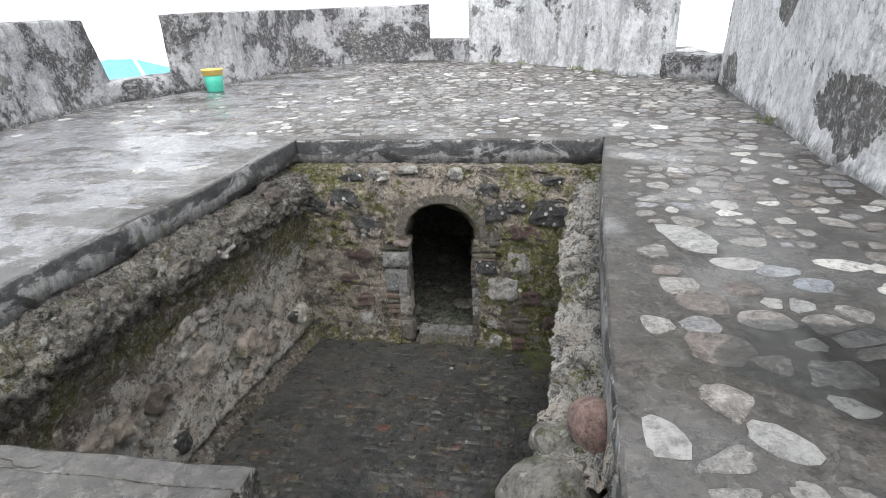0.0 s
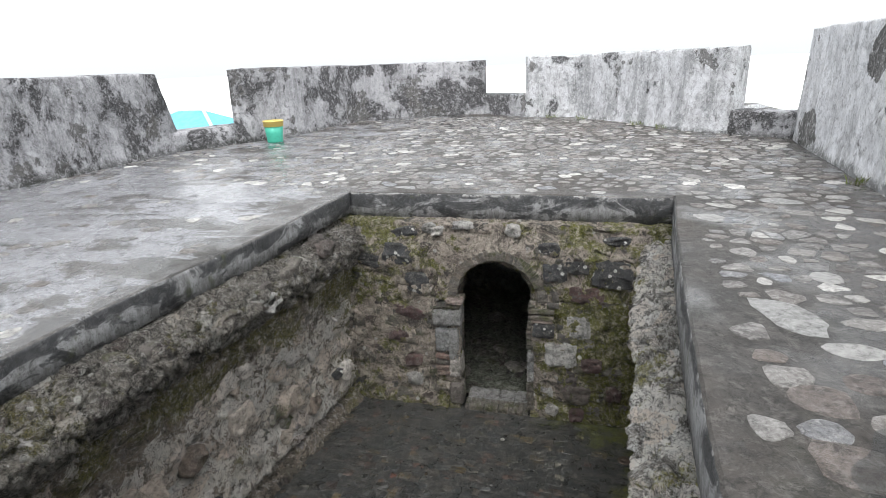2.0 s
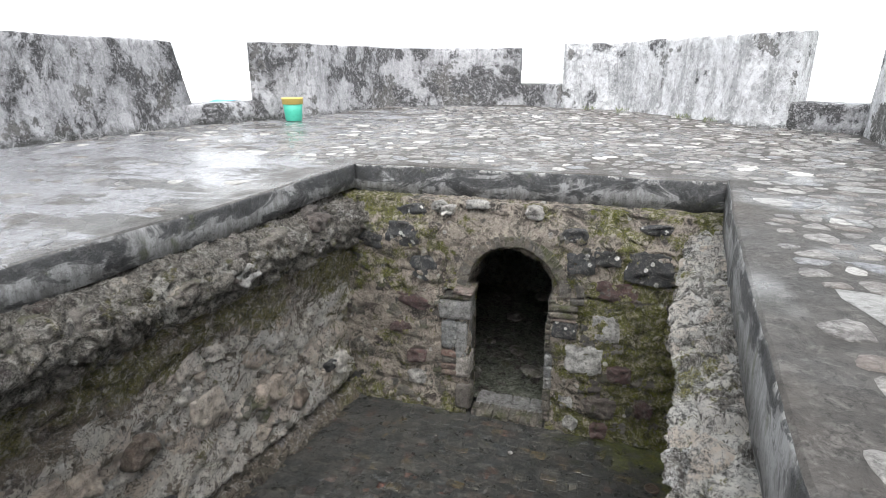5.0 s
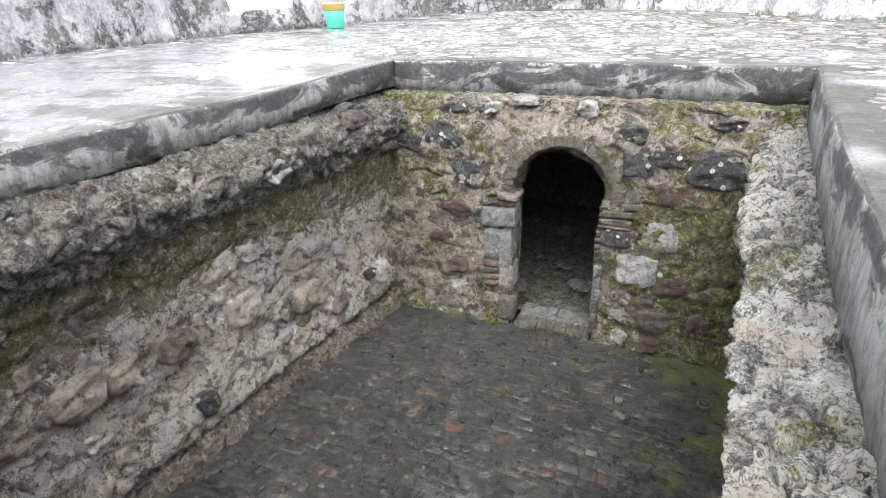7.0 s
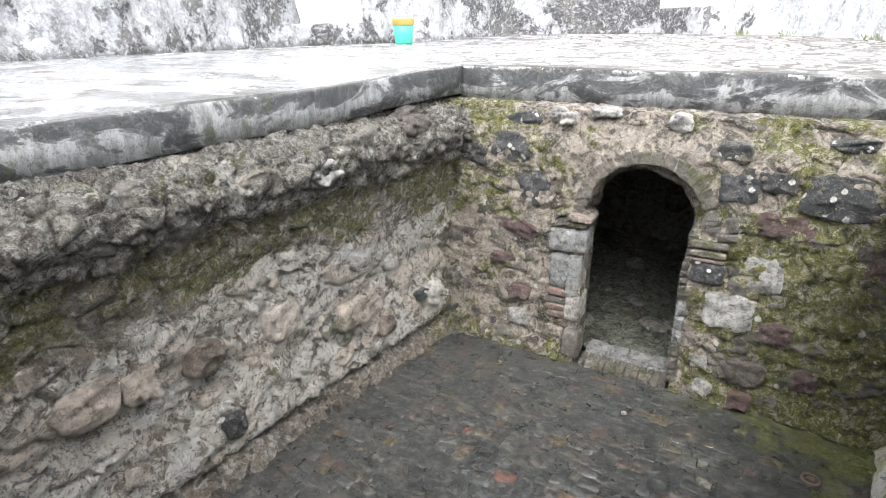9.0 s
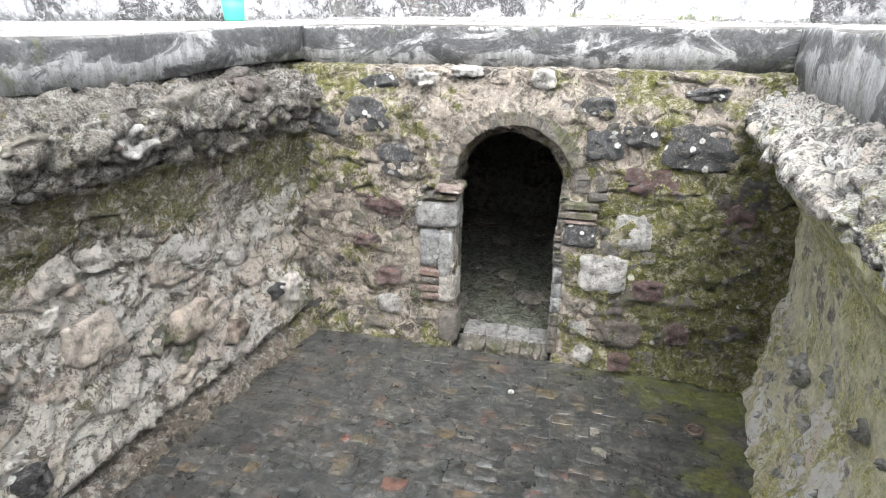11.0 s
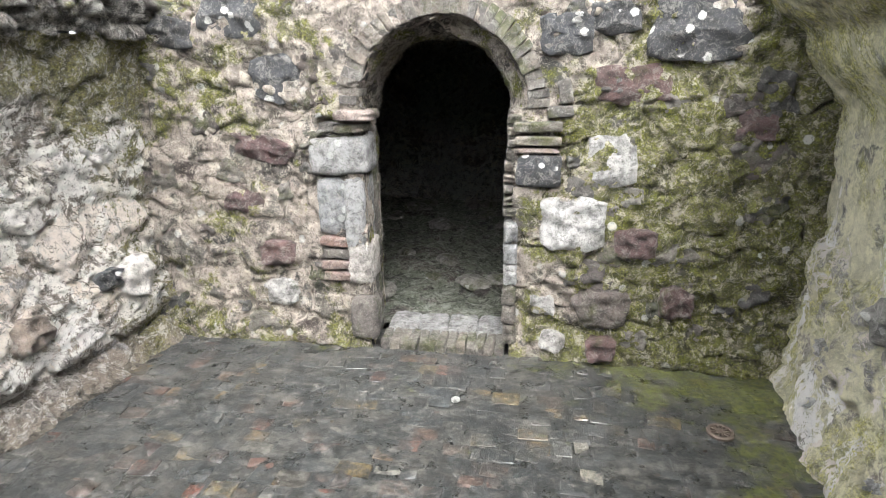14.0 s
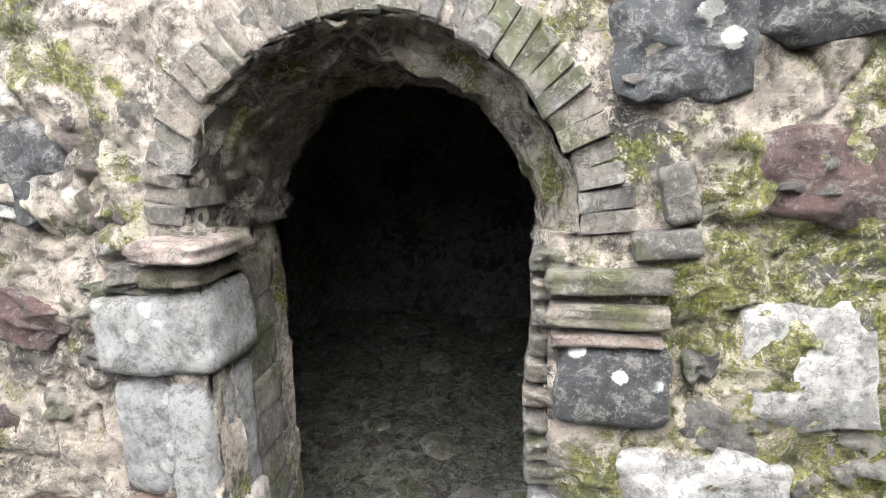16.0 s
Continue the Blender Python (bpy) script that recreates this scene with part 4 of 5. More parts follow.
GREY_LABEL = "parapet wall of grey plaster blackened by mould"
WHITE_LABEL = "parapet wall of peeling white limewash with dark stains"
THICK = 0.55
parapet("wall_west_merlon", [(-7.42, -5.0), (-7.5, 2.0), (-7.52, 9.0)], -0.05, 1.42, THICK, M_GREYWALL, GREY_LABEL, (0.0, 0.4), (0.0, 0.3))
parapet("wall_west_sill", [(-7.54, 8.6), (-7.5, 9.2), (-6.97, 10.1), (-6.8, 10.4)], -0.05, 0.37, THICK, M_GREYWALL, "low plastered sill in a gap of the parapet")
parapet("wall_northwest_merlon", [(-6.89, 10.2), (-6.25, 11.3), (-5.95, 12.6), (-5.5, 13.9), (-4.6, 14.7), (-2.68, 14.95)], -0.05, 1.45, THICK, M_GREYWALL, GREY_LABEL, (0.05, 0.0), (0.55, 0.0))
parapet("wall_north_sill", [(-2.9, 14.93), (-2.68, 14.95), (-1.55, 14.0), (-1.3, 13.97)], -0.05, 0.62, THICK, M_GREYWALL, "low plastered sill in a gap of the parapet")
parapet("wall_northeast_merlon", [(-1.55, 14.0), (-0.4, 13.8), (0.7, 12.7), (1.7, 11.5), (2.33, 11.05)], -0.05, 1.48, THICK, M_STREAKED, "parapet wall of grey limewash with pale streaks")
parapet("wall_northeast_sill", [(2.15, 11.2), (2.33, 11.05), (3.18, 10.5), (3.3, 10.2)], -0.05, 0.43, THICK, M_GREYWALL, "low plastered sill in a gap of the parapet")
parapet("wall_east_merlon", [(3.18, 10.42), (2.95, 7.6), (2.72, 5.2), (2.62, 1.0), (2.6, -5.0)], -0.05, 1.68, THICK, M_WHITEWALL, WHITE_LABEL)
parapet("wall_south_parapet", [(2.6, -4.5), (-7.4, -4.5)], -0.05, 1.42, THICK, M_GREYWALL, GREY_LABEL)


# ---- beyond the parapet ----
def build_distance():
    bm = bmesh.new()
    bmesh.ops.create_circle(bm, cap_ends=True, segments=48, radius=400)
    bmesh.ops.translate(bm, verts=bm.verts[:], vec=(0, 0, -9))
    me = bpy.data.meshes.new("ground")
    bm.to_mesh(me)
    bm.free()
    me.materials.append(plain_material("misty_grass", (0.12, 0.14, 0.09), 0.9, 0.2))
    structure(new("ground", me), "misty green ground below the fort", "ground")
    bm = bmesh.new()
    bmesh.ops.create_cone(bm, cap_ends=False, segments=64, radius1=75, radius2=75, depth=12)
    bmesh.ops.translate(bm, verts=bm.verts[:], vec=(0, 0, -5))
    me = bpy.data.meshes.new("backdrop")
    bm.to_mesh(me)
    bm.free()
    me.materials.append(mist_glow_material())
    structure(new("backdrop", me), "glowing white backdrop in place of the misty distance", "backdrop")
    # the fort's own body, under the terrace
    verts = [(-8.1, -5), (-8.1, 9.2), (-7.4, 10.3), (-6.6, 12.8), (-5.0, 15.2), (-2.6, 15.5), (0.0, 14.3), (2.6, 11.5), (3.7, 10.4), (3.2, 5), (3.1, -5)]
    n = len(verts)
    v3 = [(x, y, -9.0) for x, y in verts] + [(x, y, -0.5) for x, y in verts]
    fs = [(i, (i + 1) % n, n + (i + 1) % n, n + i) for i in range(n)]
    structure(new("wall_fort_base", mesh_of("wall_fort_base", v3, fs, M_GREYWALL, False)), "outer wall of the fort under the parapet", "wall")


build_distance()


def build_house():
    house = new("house")
    tagged(house, "small far house with a bright turquoise metal roof", "house")
    cx, cy, w, d, z0, z1 = -23.6, 30.0, 3.6, 2.6, -1.95, -0.66
    bm = bmesh.new()
    bmesh.ops.create_cube(bm, size=1.0)
    bmesh.ops.transform(bm, matrix=Matrix.Translation((cx, cy, (z0 - 9) / 2)) @ Matrix.Diagonal((w * 1.7, d * 1.7, z0 + 9, 1)), verts=bm.verts[:])
    part("wall", bm, plain_material("house_plaster", (0.5, 0.5, 0.48)), house)
    bm = bmesh.new()
    low = [bm.verts.new((cx + sx * w, cy + sy * d, z0)) for sx, sy in ((-1, -1), (1, -1), (1, 1), (-1, 1))]
    ridge = [bm.verts.new((cx - 0.75, cy, z1)), bm.verts.new((cx + 1.0, cy, z1))]
    for f in ((low[0], low[1], ridge[1], ridge[0]), (low[1], low[2], ridge[1]), (low[2], low[3], ridge[0], ridge[1]), (low[3], low[0], ridge[0]), (low[3], low[2], low[1], low[0])):
        bm.faces.new(f)
    roof = part("roof", bm, plain_material("turquoise_sheet_metal", (0.13, 0.43, 0.56), 0.6, 3.0), house, "turquoise painted sheet metal roof")
    for a, b in ((Vector((cx - w, cy - d, z0)), Vector((cx - 0.75, cy, z1))), (Vector((cx - 0.75, cy, z1)), Vector((cx + 1.0, cy, z1))), (Vector((cx + w, cy - d, z0)), Vector((cx + 1.0, cy, z1)))):
        bm = bmesh.new()
        m = (b - a).to_track_quat('Z', 'Y').to_matrix().to_4x4()
        bmesh.ops.create_cone(bm, cap_ends=True, segments=8, radius1=0.1, radius2=0.1, depth=(b - a).length, matrix=Matrix.Translation((a + b) / 2) @ m)
        part("hip_cap", bm, plain_material("pale_ridge_metal", (0.6, 0.75, 0.76), 0.5), roof)


build_house()


# ---- loose things ----
def lathe(bm, rings, segments=32):
    rows = []
    for r, z in rings:
        rows.append([bm.verts.new((r * math.cos(math.tau * i / segments), r * math.sin(math.tau * i / segments), z)) for i in range(segments)])
    for a, b in zip(rows, rows[1:]):
        for i in range(segments):
            k = (i + 1) % segments
            bm.faces.new((a[i], a[k], b[k], b[i]))
    return rows


def build_bucket(x, y):
    bucket = new("bucket")
    tagged(bucket, "teal plastic bucket with a yellow rim on the terrace floor", "bucket")
    bucket.matrix_basis = pose(x, y, terrace_z(x, y) + 0.004)
    bm = bmesh.new()
    rows = lathe(bm, [(0.15, 0.0), (0.155, 0.012), (0.168, 0.16), (0.185, 0.33), (0.178, 0.33), (0.16, 0.16), (0.148, 0.02)])
    bm.faces.new(rows[0][::-1])
    bm.faces.new(rows[-1])
    part("body", bm, plastic_material("teal_plastic", (0.06, 0.4, 0.29)), bucket)
    bm = bmesh.new()
    lathe(bm, [(0.186, 0.31), (0.196, 0.315), (0.199, 0.40), (0.207, 0.405), (0.207, 0.425), (0.196, 0.43), (0.186, 0.42), (0.182, 0.33), (0.186, 0.31)])
    part("rim", bm, plastic_material("yellow_plastic", (0.55, 0.42, 0.12)), bucket, "yellow plastic rim")
    for ob in bucket.children:
        ob.data.shade_smooth()


build_bucket(-6.2, 10.45)


def build_drain(x, y):
    drain = new("floor_drain")
    tagged(drain, "small round rusty drain grate set in the floor", "drain")
    z = floor_z(x, y) + 0.018
    drain.matrix_basis = pose(x, y, z)
    iron = plain_material("rusty_iron", (0.11, 0.085, 0.07), 0.6, 40.0, 0.6)
    bm = bmesh.new()
    lathe(bm, [(0.062, -0.03), (0.062, 0.0), (0.058, 0.005), (0.046, 0.005), (0.044, 0.0), (0.044, -0.03)])
    part("ring", bm, iron, drain)
    bm = bmesh.new()
    bmesh.ops.create_circle(bm, cap_ends=True, segments=24, radius=0.05, matrix=Matrix.Translation((0, 0, -0.025)))
    part("pit", bm, M_JOINT, drain)
    for k in range(12):
        bm = bmesh.new()
        bmesh.ops.create_cube(bm, size=1.0, matrix=pose(0, 0, 0, 0, 0, k * 30) @ Matrix.Translation((0.029, 0, 0)) @ Matrix.Diagonal((0.036, 0.007, 0.008, 1)))
        part("bar", bm, iron, drain)
    bm = bmesh.new()
    bmesh.ops.create_cone(bm, cap_ends=True, segments=16, radius1=0.014, radius2=0.012, depth=0.012)
    part("hub", bm, iron, drain)


build_drain(0.5, 5.2)

rng = random.Random(5)


def loose_stone(name, label, x, y, z, size, material, turn=0.0):
    me = boulder_mesh(x)
    me.materials.append(material)
    ob = new(name, me)
    ob.matrix_basis = pose(x, y, z, 8, -6, turn) @ Matrix.Diagonal((*size, 1))
    return tagged(ob, label, "stone")


loose_stone("pebble", "small white pebble on the wet brick floor", -0.765, 5.25, floor_z(-0.765, 5.25) + 0.022, (0.045, 0.035, 0.03), M_WHITE_ROCK)
loose_stone("pink_boulder", "smooth pink stone lodged under the end of the kerb", 0.46, 1.86, -0.33, (0.22, 0.26, 0.28), M_PINK, 20)


loose_stone("ledge_boulder", "rough lichened boulder at the end of the ledge", 0.27, 1.6, -0.58, (0.44, 0.42, 0.5), M_LEDGE_ROCK, 35)


def grass_tuft(x, y, count):
    trng = random.Random(round(x * 100))
    bm = bmesh.new()
    for _ in range(count):
        a, lean, tall = trng.uniform(0, math.tau), trng.uniform(0.02, 0.07), trng.uniform(0.04, 0.11)
        bx, by = trng.uniform(-0.12, 0.12), trng.uniform(-0.03, 0.03)
        c, q = math.cos(a), math.sin(a)
        p = [bm.verts.new((bx - q * 0.004, by + c * 0.004, 0)), bm.verts.new((bx + q * 0.004, by - c * 0.004, 0)), bm.verts.new((bx + c * lean * 0.5 + q * 0.003, by + q * lean * 0.5 - c * 0.003, tall * 0.7)), bm.verts.new((bx + c * lean, by + q * lean, tall))]
        bm.faces.new((p[0], p[1], p[2]))
        bm.faces.new((p[0], p[2], p[3]))
    me = bpy.data.meshes.new("grass_tuft")
    bm.to_mesh(me)
    bm.free()
    me.materials.append(M_GRASS)
    ob = new("grass_tuft", me)
    ob.location = (x, y, terrace_z(x, y))
    tagged(ob, "small tuft of grass at the foot of the parapet", "grass", "tufts along the parapet")


M_GRASS = plain_material("grass_blade", (0.12, 0.15, 0.03), 0.6, 30.0)
for gx, gy in ((-0.9, 13.7), (-0.2, 13.4), (0.9, 12.3), (1.3, 11.8), (2.8, 6.9)):
    grass_tuft(gx, gy, 26)


# ---- single stones of the north wall ----
def on_back(x, z, w, h, depth, out, turn=0.0):
    return Matrix.Translation((x, back_face(x, z) - out, z)) @ pose(0, 0, 0, 0, turn, 0) @ Matrix.Diagonal((w, depth, h, 1))


def back_stone(x, z, w, h, material, kind=ROUND, out=-0.02, depth=0.1, turn=0.0, name="stone"):
    return piece(name, kind, material, wall_back, on_back(x, z, w, h, depth, out, turn), rng)


# dark stones with white lichen
back_stone(-2.37, -0.72, 0.26, 0.17, M_DARK, turn=6)
back_stone(-2.03, -0.63, 0.34, 0.24, M_DARK, SQUARE, turn=10)
back_stone(-1.82, -0.96, 0.30, 0.24, M_DARK, SQUARE)
back_stone(-1.98, -0.42, 0.30, 0.15, M_DARK, SQUARE, turn=-12)
back_stone(-0.35, -0.52, 0.24, 0.15, M_DARK)
back_stone(-0.28, -0.76, 0.26, 0.20, M_DARK, SQUARE, -0.018)
back_stone(-0.06, -0.69, 0.26, 0.16, M_DARK, SQUARE, -0.018)
back_stone(0.34, -0.75, 0.44, 0.30, M_DARK, SQUARE, -0.012, turn=4)
back_stone(0.34, -0.42, 0.26, 0.1, M_DARK, SQUARE, turn=-6)
# purple and brown stones
back_stone(0.05, -1.0, 0.40, 0.20, M_PURPLE, SQUARE)
back_stone(0.64, -1.2, 0.2, 0.16, M_PURPLE)
back_stone(-2.08, -1.64, 0.26, 0.16, M_PURPLE)
back_stone(-1.93, -1.33, 0.34, 0.16, M_PURPLE, turn=14)
back_stone(-1.9, -1.95, 0.24, 0.16, M_PURPLE, out=0.0)
back_stone(0.14, -1.82, 0.22, 0.16, M_PURPLE, SQUARE, 0.0)
back_stone(0.38, -2.15, 0.18, 0.18, M_PURPLE, out=0.01)
back_stone(0.0, -2.45, 0.18, 0.14, M_PURPLE, out=0.01)
# pale blocks
back_stone(-1.68, -0.34, 0.15, 0.10, M_WHITE_ROCK, ROUND, 0.05)
back_stone(-1.58, -0.37, 0.14, 0.10, M_WHITE_ROCK, ROUND, 0.05)
back_stone(-1.30, -0.31, 0.22, 0.08, M_WHITE_ROCK, ROUND, 0.03)
back_stone(-0.74, -0.35, 0.16, 0.14, M_WHITE_ROCK, ROUND, 0.02)
back_stone(-0.02, -1.38, 0.27, 0.29, M_WHITE_ROCK, SQUARE, -0.02)
back_stone(-0.20, -1.72, 0.36, 0.30, M_WHITE_ROCK, SQUARE, -0.015)
back_stone(-0.34, -2.21, 0.15, 0.13, M_WHITE_ROCK, SQUARE, -0.018)
back_stone(-0.01, -2.21, 0.30, 0.24, M_ROCK, SQUARE, -0.012)
back_stone(-0.27, -2.42, 0.14, 0.12, M_WHITE_ROCK, ROUND, 0.0)
back_stone(-1.9, -2.2, 0.2, 0.18, M_WHITE_ROCK, ROUND, -0.01)
# the left jamb: a broken brick, a dressed stone and the blocks below it
back_stone(-1.385, -1.15, 0.20, 0.055, M_BRICK, WORN, -0.04, 0.26, 2, "brick")
back_stone(-1.415, -1.22, 0.17, 0.05, M_RING, WORN, -0.06, 0.22, -2, "brick")
back_stone(-1.485, -1.37, 0.33, 0.22, M_DRESSED, WORN, -0.085, 0.26, -2)
back_stone(-1.545, -1.66, 0.17, 0.34, M_DRESSED, WORN, -0.075, 0.2)
back_stone(-1.41, -1.70, 0.12, 0.42, M_DRESSED, WORN, -0.08, 0.24, 1)
back_stone(-1.4, -2.0, 0.14, 0.26, M_WHITE_ROCK, WORN, -0.08, 0.24)
for k in range(4):
    back_stone(-1.545 + 0.01 * (k % 2), -1.87 - 0.07 * k, 0.17, 0.06, M_BRICK if k != 1 else M_RING, WORN, -0.035, 0.16, rng.uniform(-3, 3), "brick")
back_stone(-1.385, -2.34, 0.16, 0.26, M_ROCK, WORN, -0.03, 0.2)
back_stone(-1.495, -1.23, 0.2, 0.08, M_ROCK, SQUARE, -0.02, 0.1, 4)
back_stone(-1.645, -1.28, 0.12, 0.1, M_LEDGE_ROCK, ROUND, -0.02, 0.1)
back_stone(-0.29, -1.13, 0.13, 0.06, M_RING, WORN, -0.03, 0.16, -4, "brick")
back_stone(-0.27, -1.03, 0.07, 0.12, M_RING, WORN, -0.04, 0.16, -12, "brick")
# the right jamb: thin bricks over a grey block
back_stone(-0.40, -1.205, 0.24, 0.055, M_RING, WORN, -0.02, 0.16, -1, "brick")
back_stone(-0.40, -1.275, 0.24, 0.05, M_RING, WORN, -0.015, 0.16, 1, "brick")
back_stone(-0.40, -1.325, 0.22, 0.03, M_BRICK, WORN, -0.02, 0.16, 0, "brick")
back_stone(-0.39, -1.43, 0.23, 0.17, M_DARK, WORN, -0.02, 0.16, 1)
for k in range(9):
    z = -1.17 - 0.062 * k
    piece("brick", WORN, M_RING, wall_back, Matrix.Translation((-0.515 - 0.003 * k, 5.95, z)) @ pose(0, 0, 0, 0, rng.uniform(-3, 3), rng.uniform(-3, 3)) @ Matrix.Diagonal((0.08, 0.34, 0.052, 1)), rng)
for k in range(6):
    piece("stone", WORN, M_DRESSED if k < 3 else M_RING, wall_back, Matrix.Translation((-0.52, 5.93, -1.78 - 0.125 * k)) @ pose(0, 0, 0, 0, rng.uniform(-4, 4), rng.uniform(-4, 4)) @ Matrix.Diagonal((0.08, 0.34, 0.125, 1)), rng)
for k in range(10):
    piece("stone", WORN, M_RING, wall_back, Matrix.Translation((-1.4, 6.02, -1.3 - 0.12 * k)) @ pose(0, 0, 0, 0, rng.uniform(-4, 4), 4 + rng.uniform(-4, 4)) @ Matrix.Diagonal((0.07, 0.36, 0.125, 1)), rng)


# ---- the arch: two rings of thin bricks ----
def arch_ring(count, radius, height, y, depth, a0, a1, z, x):
    for k in range(count):
        a = lerp(a0, a1, (k + 0.5) / count)
        r = radius + height / 2 + rng.uniform(-0.006, 0.008)
        wide = (a1 - a0) * (radius + height * 0.5) / count * rng.uniform(0.96, 1.06)
        m = Matrix.Translation((x - r * math.cos(a), y + rng.uniform(-0.012, 0.008), z + r * math.sin(a))) @ pose(0, 0, 0, 0, math.degrees(a) - 90 + rng.uniform(-3, 3), 0) @ Matrix.Diagonal((wide, depth, height * rng.uniform(0.85, 1.1), 1))
        piece("brick", BLOCKS, M_RING, wall_back, m, rng)


arch_ring(34, ARCH_R - 0.005, 0.105, BACK_Y + 0.069, 0.16, radians(2), radians(180), ARCH_Z, ARCH_X)

# sill of soldier bricks and a stone behind it
for k in range(13):
    piece("brick", WORN, M_RING, wall_back, Matrix.Translation((-1.27 + 0.058 * k, 5.84, FLOOR_Z + 0.02)) @ pose(0, 0, 0, 0, rng.uniform(-5, 5), rng.uniform(-6, 6)) @ Matrix.Diagonal((0.056, 0.2, 0.08, 1)), rng)
for k in range(4):
    piece("stone", WORN, M_DRESSED, wall_back, Matrix.Translation((-1.2 + 0.19 * k, 6.05, FLOOR_Z + 0.015)) @ pose(0, 0, 0, 0, 0, rng.uniform(-12, 12)) @ Matrix.Diagonal((0.19, 0.26, 0.1, 1)), rng)


# ---- rubble stones that stand out of the walls ----
def scatter_back(count):
    made = 0
    for _ in range(count * 6):
        x, z = rng.uniform(-2.65, 0.95), rng.uniform(-2.5, -0.36)
        if math.hypot(x - ARCH_X, max(0, z - ARCH_Z)) < 0.66 or made >= count:
            continue
        s = rng.uniform(0.06, 0.17)
        back_stone(x, z, s * rng.uniform(1, 1.6), s, M_ROCK, ROUND, -0.03, 0.09, rng.uniform(-25, 25))
        made += 1


scatter_back(50)


def side_face(profile, z):
    for (z0, o0), (z1, o1) in zip(profile, profile[1:]):
        if z1 <= z <= z0:
            return lerp(o0, o1, smooth01((z0 - z) / (z0 - z1)))
    return profile[-1][1]


def on_side(x_of, sign, profile, y, z, w, h, depth, out, turn=0.0):
    x = x_of(y) + sign * (side_face(profile, z) + 0.02 + out)
    return Matrix.Translation((x, y, z)) @ pose(0, 0, 0, 0, 0, 90 * sign) @ pose(0, 0, 0, 0, turn, 0) @ Matrix.Diagonal((w, depth, h, 1))


def left_stone(y, z, w, h, material, kind=ROUND, out=0.0, depth=0.12, turn=0.0):
    return piece("stone", kind, material, wall_left, on_side(kerb_left, 1, LEFT_PROFILE, y, z, w, h, depth, out, turn), rng)


left_stone(3.24, -1.55, 0.24, 0.2, M_BROWN, SQUARE, 0.02)
left_stone(2.85, -1.55, 0.2, 0.22, M_LIME, SQUARE, -0.012)
left_stone(2.55, -1.5, 0.34, 0.26, M_LIME, SQUARE, -0.012)
left_stone(3.86, -1.6, 0.34, 0.3, M_LIME, SQUARE, -0.015)
left_stone(3.35, -2.15, 0.16, 0.2, M_DARK, SQUARE, -0.01)
left_stone(5.55, -2.05, 0.24, 0.22, M_LIME, SQUARE, 0.01)
left_stone(4.55, -1.85, 0.34, 0.24, M_LIME, SQUARE, -0.02)
left_stone(5.38, -2.0, 0.14, 0.12, M_DARK, ROUND, -0.01)
left_stone(4.9, -2.1, 0.2, 0.16, M_BROWN, SQUARE, -0.03)
for _ in range(45):
    s = rng.uniform(0.06, 0.2)
    z = rng.uniform(-2.45, -1.0)
    left_stone(rng.uniform(1.6, 5.7), z, s * rng.uniform(1, 1.6), s, M_LIME if rng.random() < 0.85 else M_LEDGE_ROCK, SQUARE if rng.random() < 0.6 else ROUND, -0.058, 0.1, rng.uniform(-30, 30))
for _ in range(16):
    s = rng.uniform(0.08, 0.2)
    piece("stone", ROUND, M_ROCK if rng.random() < 0.85 else M_WHITE_ROCK, ledge_left, on_side(kerb_left, 1, LEFT_PROFILE, rng.uniform(1.5, 5.9), rng.uniform(-0.66, -0.32), s * 1.6, s * 0.9, 0.1, -0.05, rng.uniform(-15, 15)), rng)
for _ in range(20):
    s = rng.uniform(0.05, 0.16)
    piece("stone", ROUND, M_LEDGE_ROCK if rng.random() < 0.6 else M_WHITE_ROCK, wall_right, on_side(kerb_right, -1, RIGHT_PROFILE, rng.uniform(2.5, 5.7), rng.uniform(-2.5, -1.5), s * rng.uniform(1, 1.6), s, 0.1, -0.055, rng.uniform(-30, 30)), rng)
for _ in range(16):
    s = rng.uniform(0.08, 0.2)
    y = rng.uniform(1.45, 1.95)
    piece("stone", BOULDERS, M_LEDGE_ROCK, ledge_right, Matrix.Translation((kerb_right(y) - rng.uniform(0.0, 0.3), y, rng.uniform(-0.75, -0.45))) @ pose(0, 0, 0, rng.uniform(-30, 30), 0, rng.uniform(0, 90)) @ Matrix.Diagonal((s * 1.4, s * 1.5, s, 1)), rng)


# stones fallen on the chamber floor
for _ in range(26):
    s = rng.uniform(0.06, 0.24)
    x, y = rng.uniform(-2.2, 0.5), rng.uniform(6.5, 9.1)
    st = piece("fallen_stone", BOULDERS, M_LEDGE_ROCK, None, Matrix.Translation((x, y, FLOOR_Z + 0.05 + s * 0.1)) @ pose(0, 0, 0, 0, 0, rng.uniform(0, 180)) @ Matrix.Diagonal((s * 1.4, s, s * 0.5, 1)), rng)
    tagged(st, "grey fallen stone on the damp chamber floor", "stone", "stones on the chamber floor")


def build_skirting():
    """A mortar fillet with brick edging where the west wall meets the floor."""
    def place(u, v):
        y = lerp(1.2, 5.75, u)
        out, chance, edge = rubble(y, v * 0.2, 0.14, 0.02, 71.0)
        x = kerb_left(y) + lerp(-0.02, 0.17, v) + 0.03 * noise.noise(Vector((y * 2, 0, 5)))
        return x, y, FLOOR_Z + 0.11 * (1 - v) ** 1.5 + out - 0.012 * v, chance, edge

    return structure(sheet("baseboard_fillet", 300, 16, place, M_FILLET), "crumbling mortar fillet along the foot of the wall", "trim")


build_skirting()


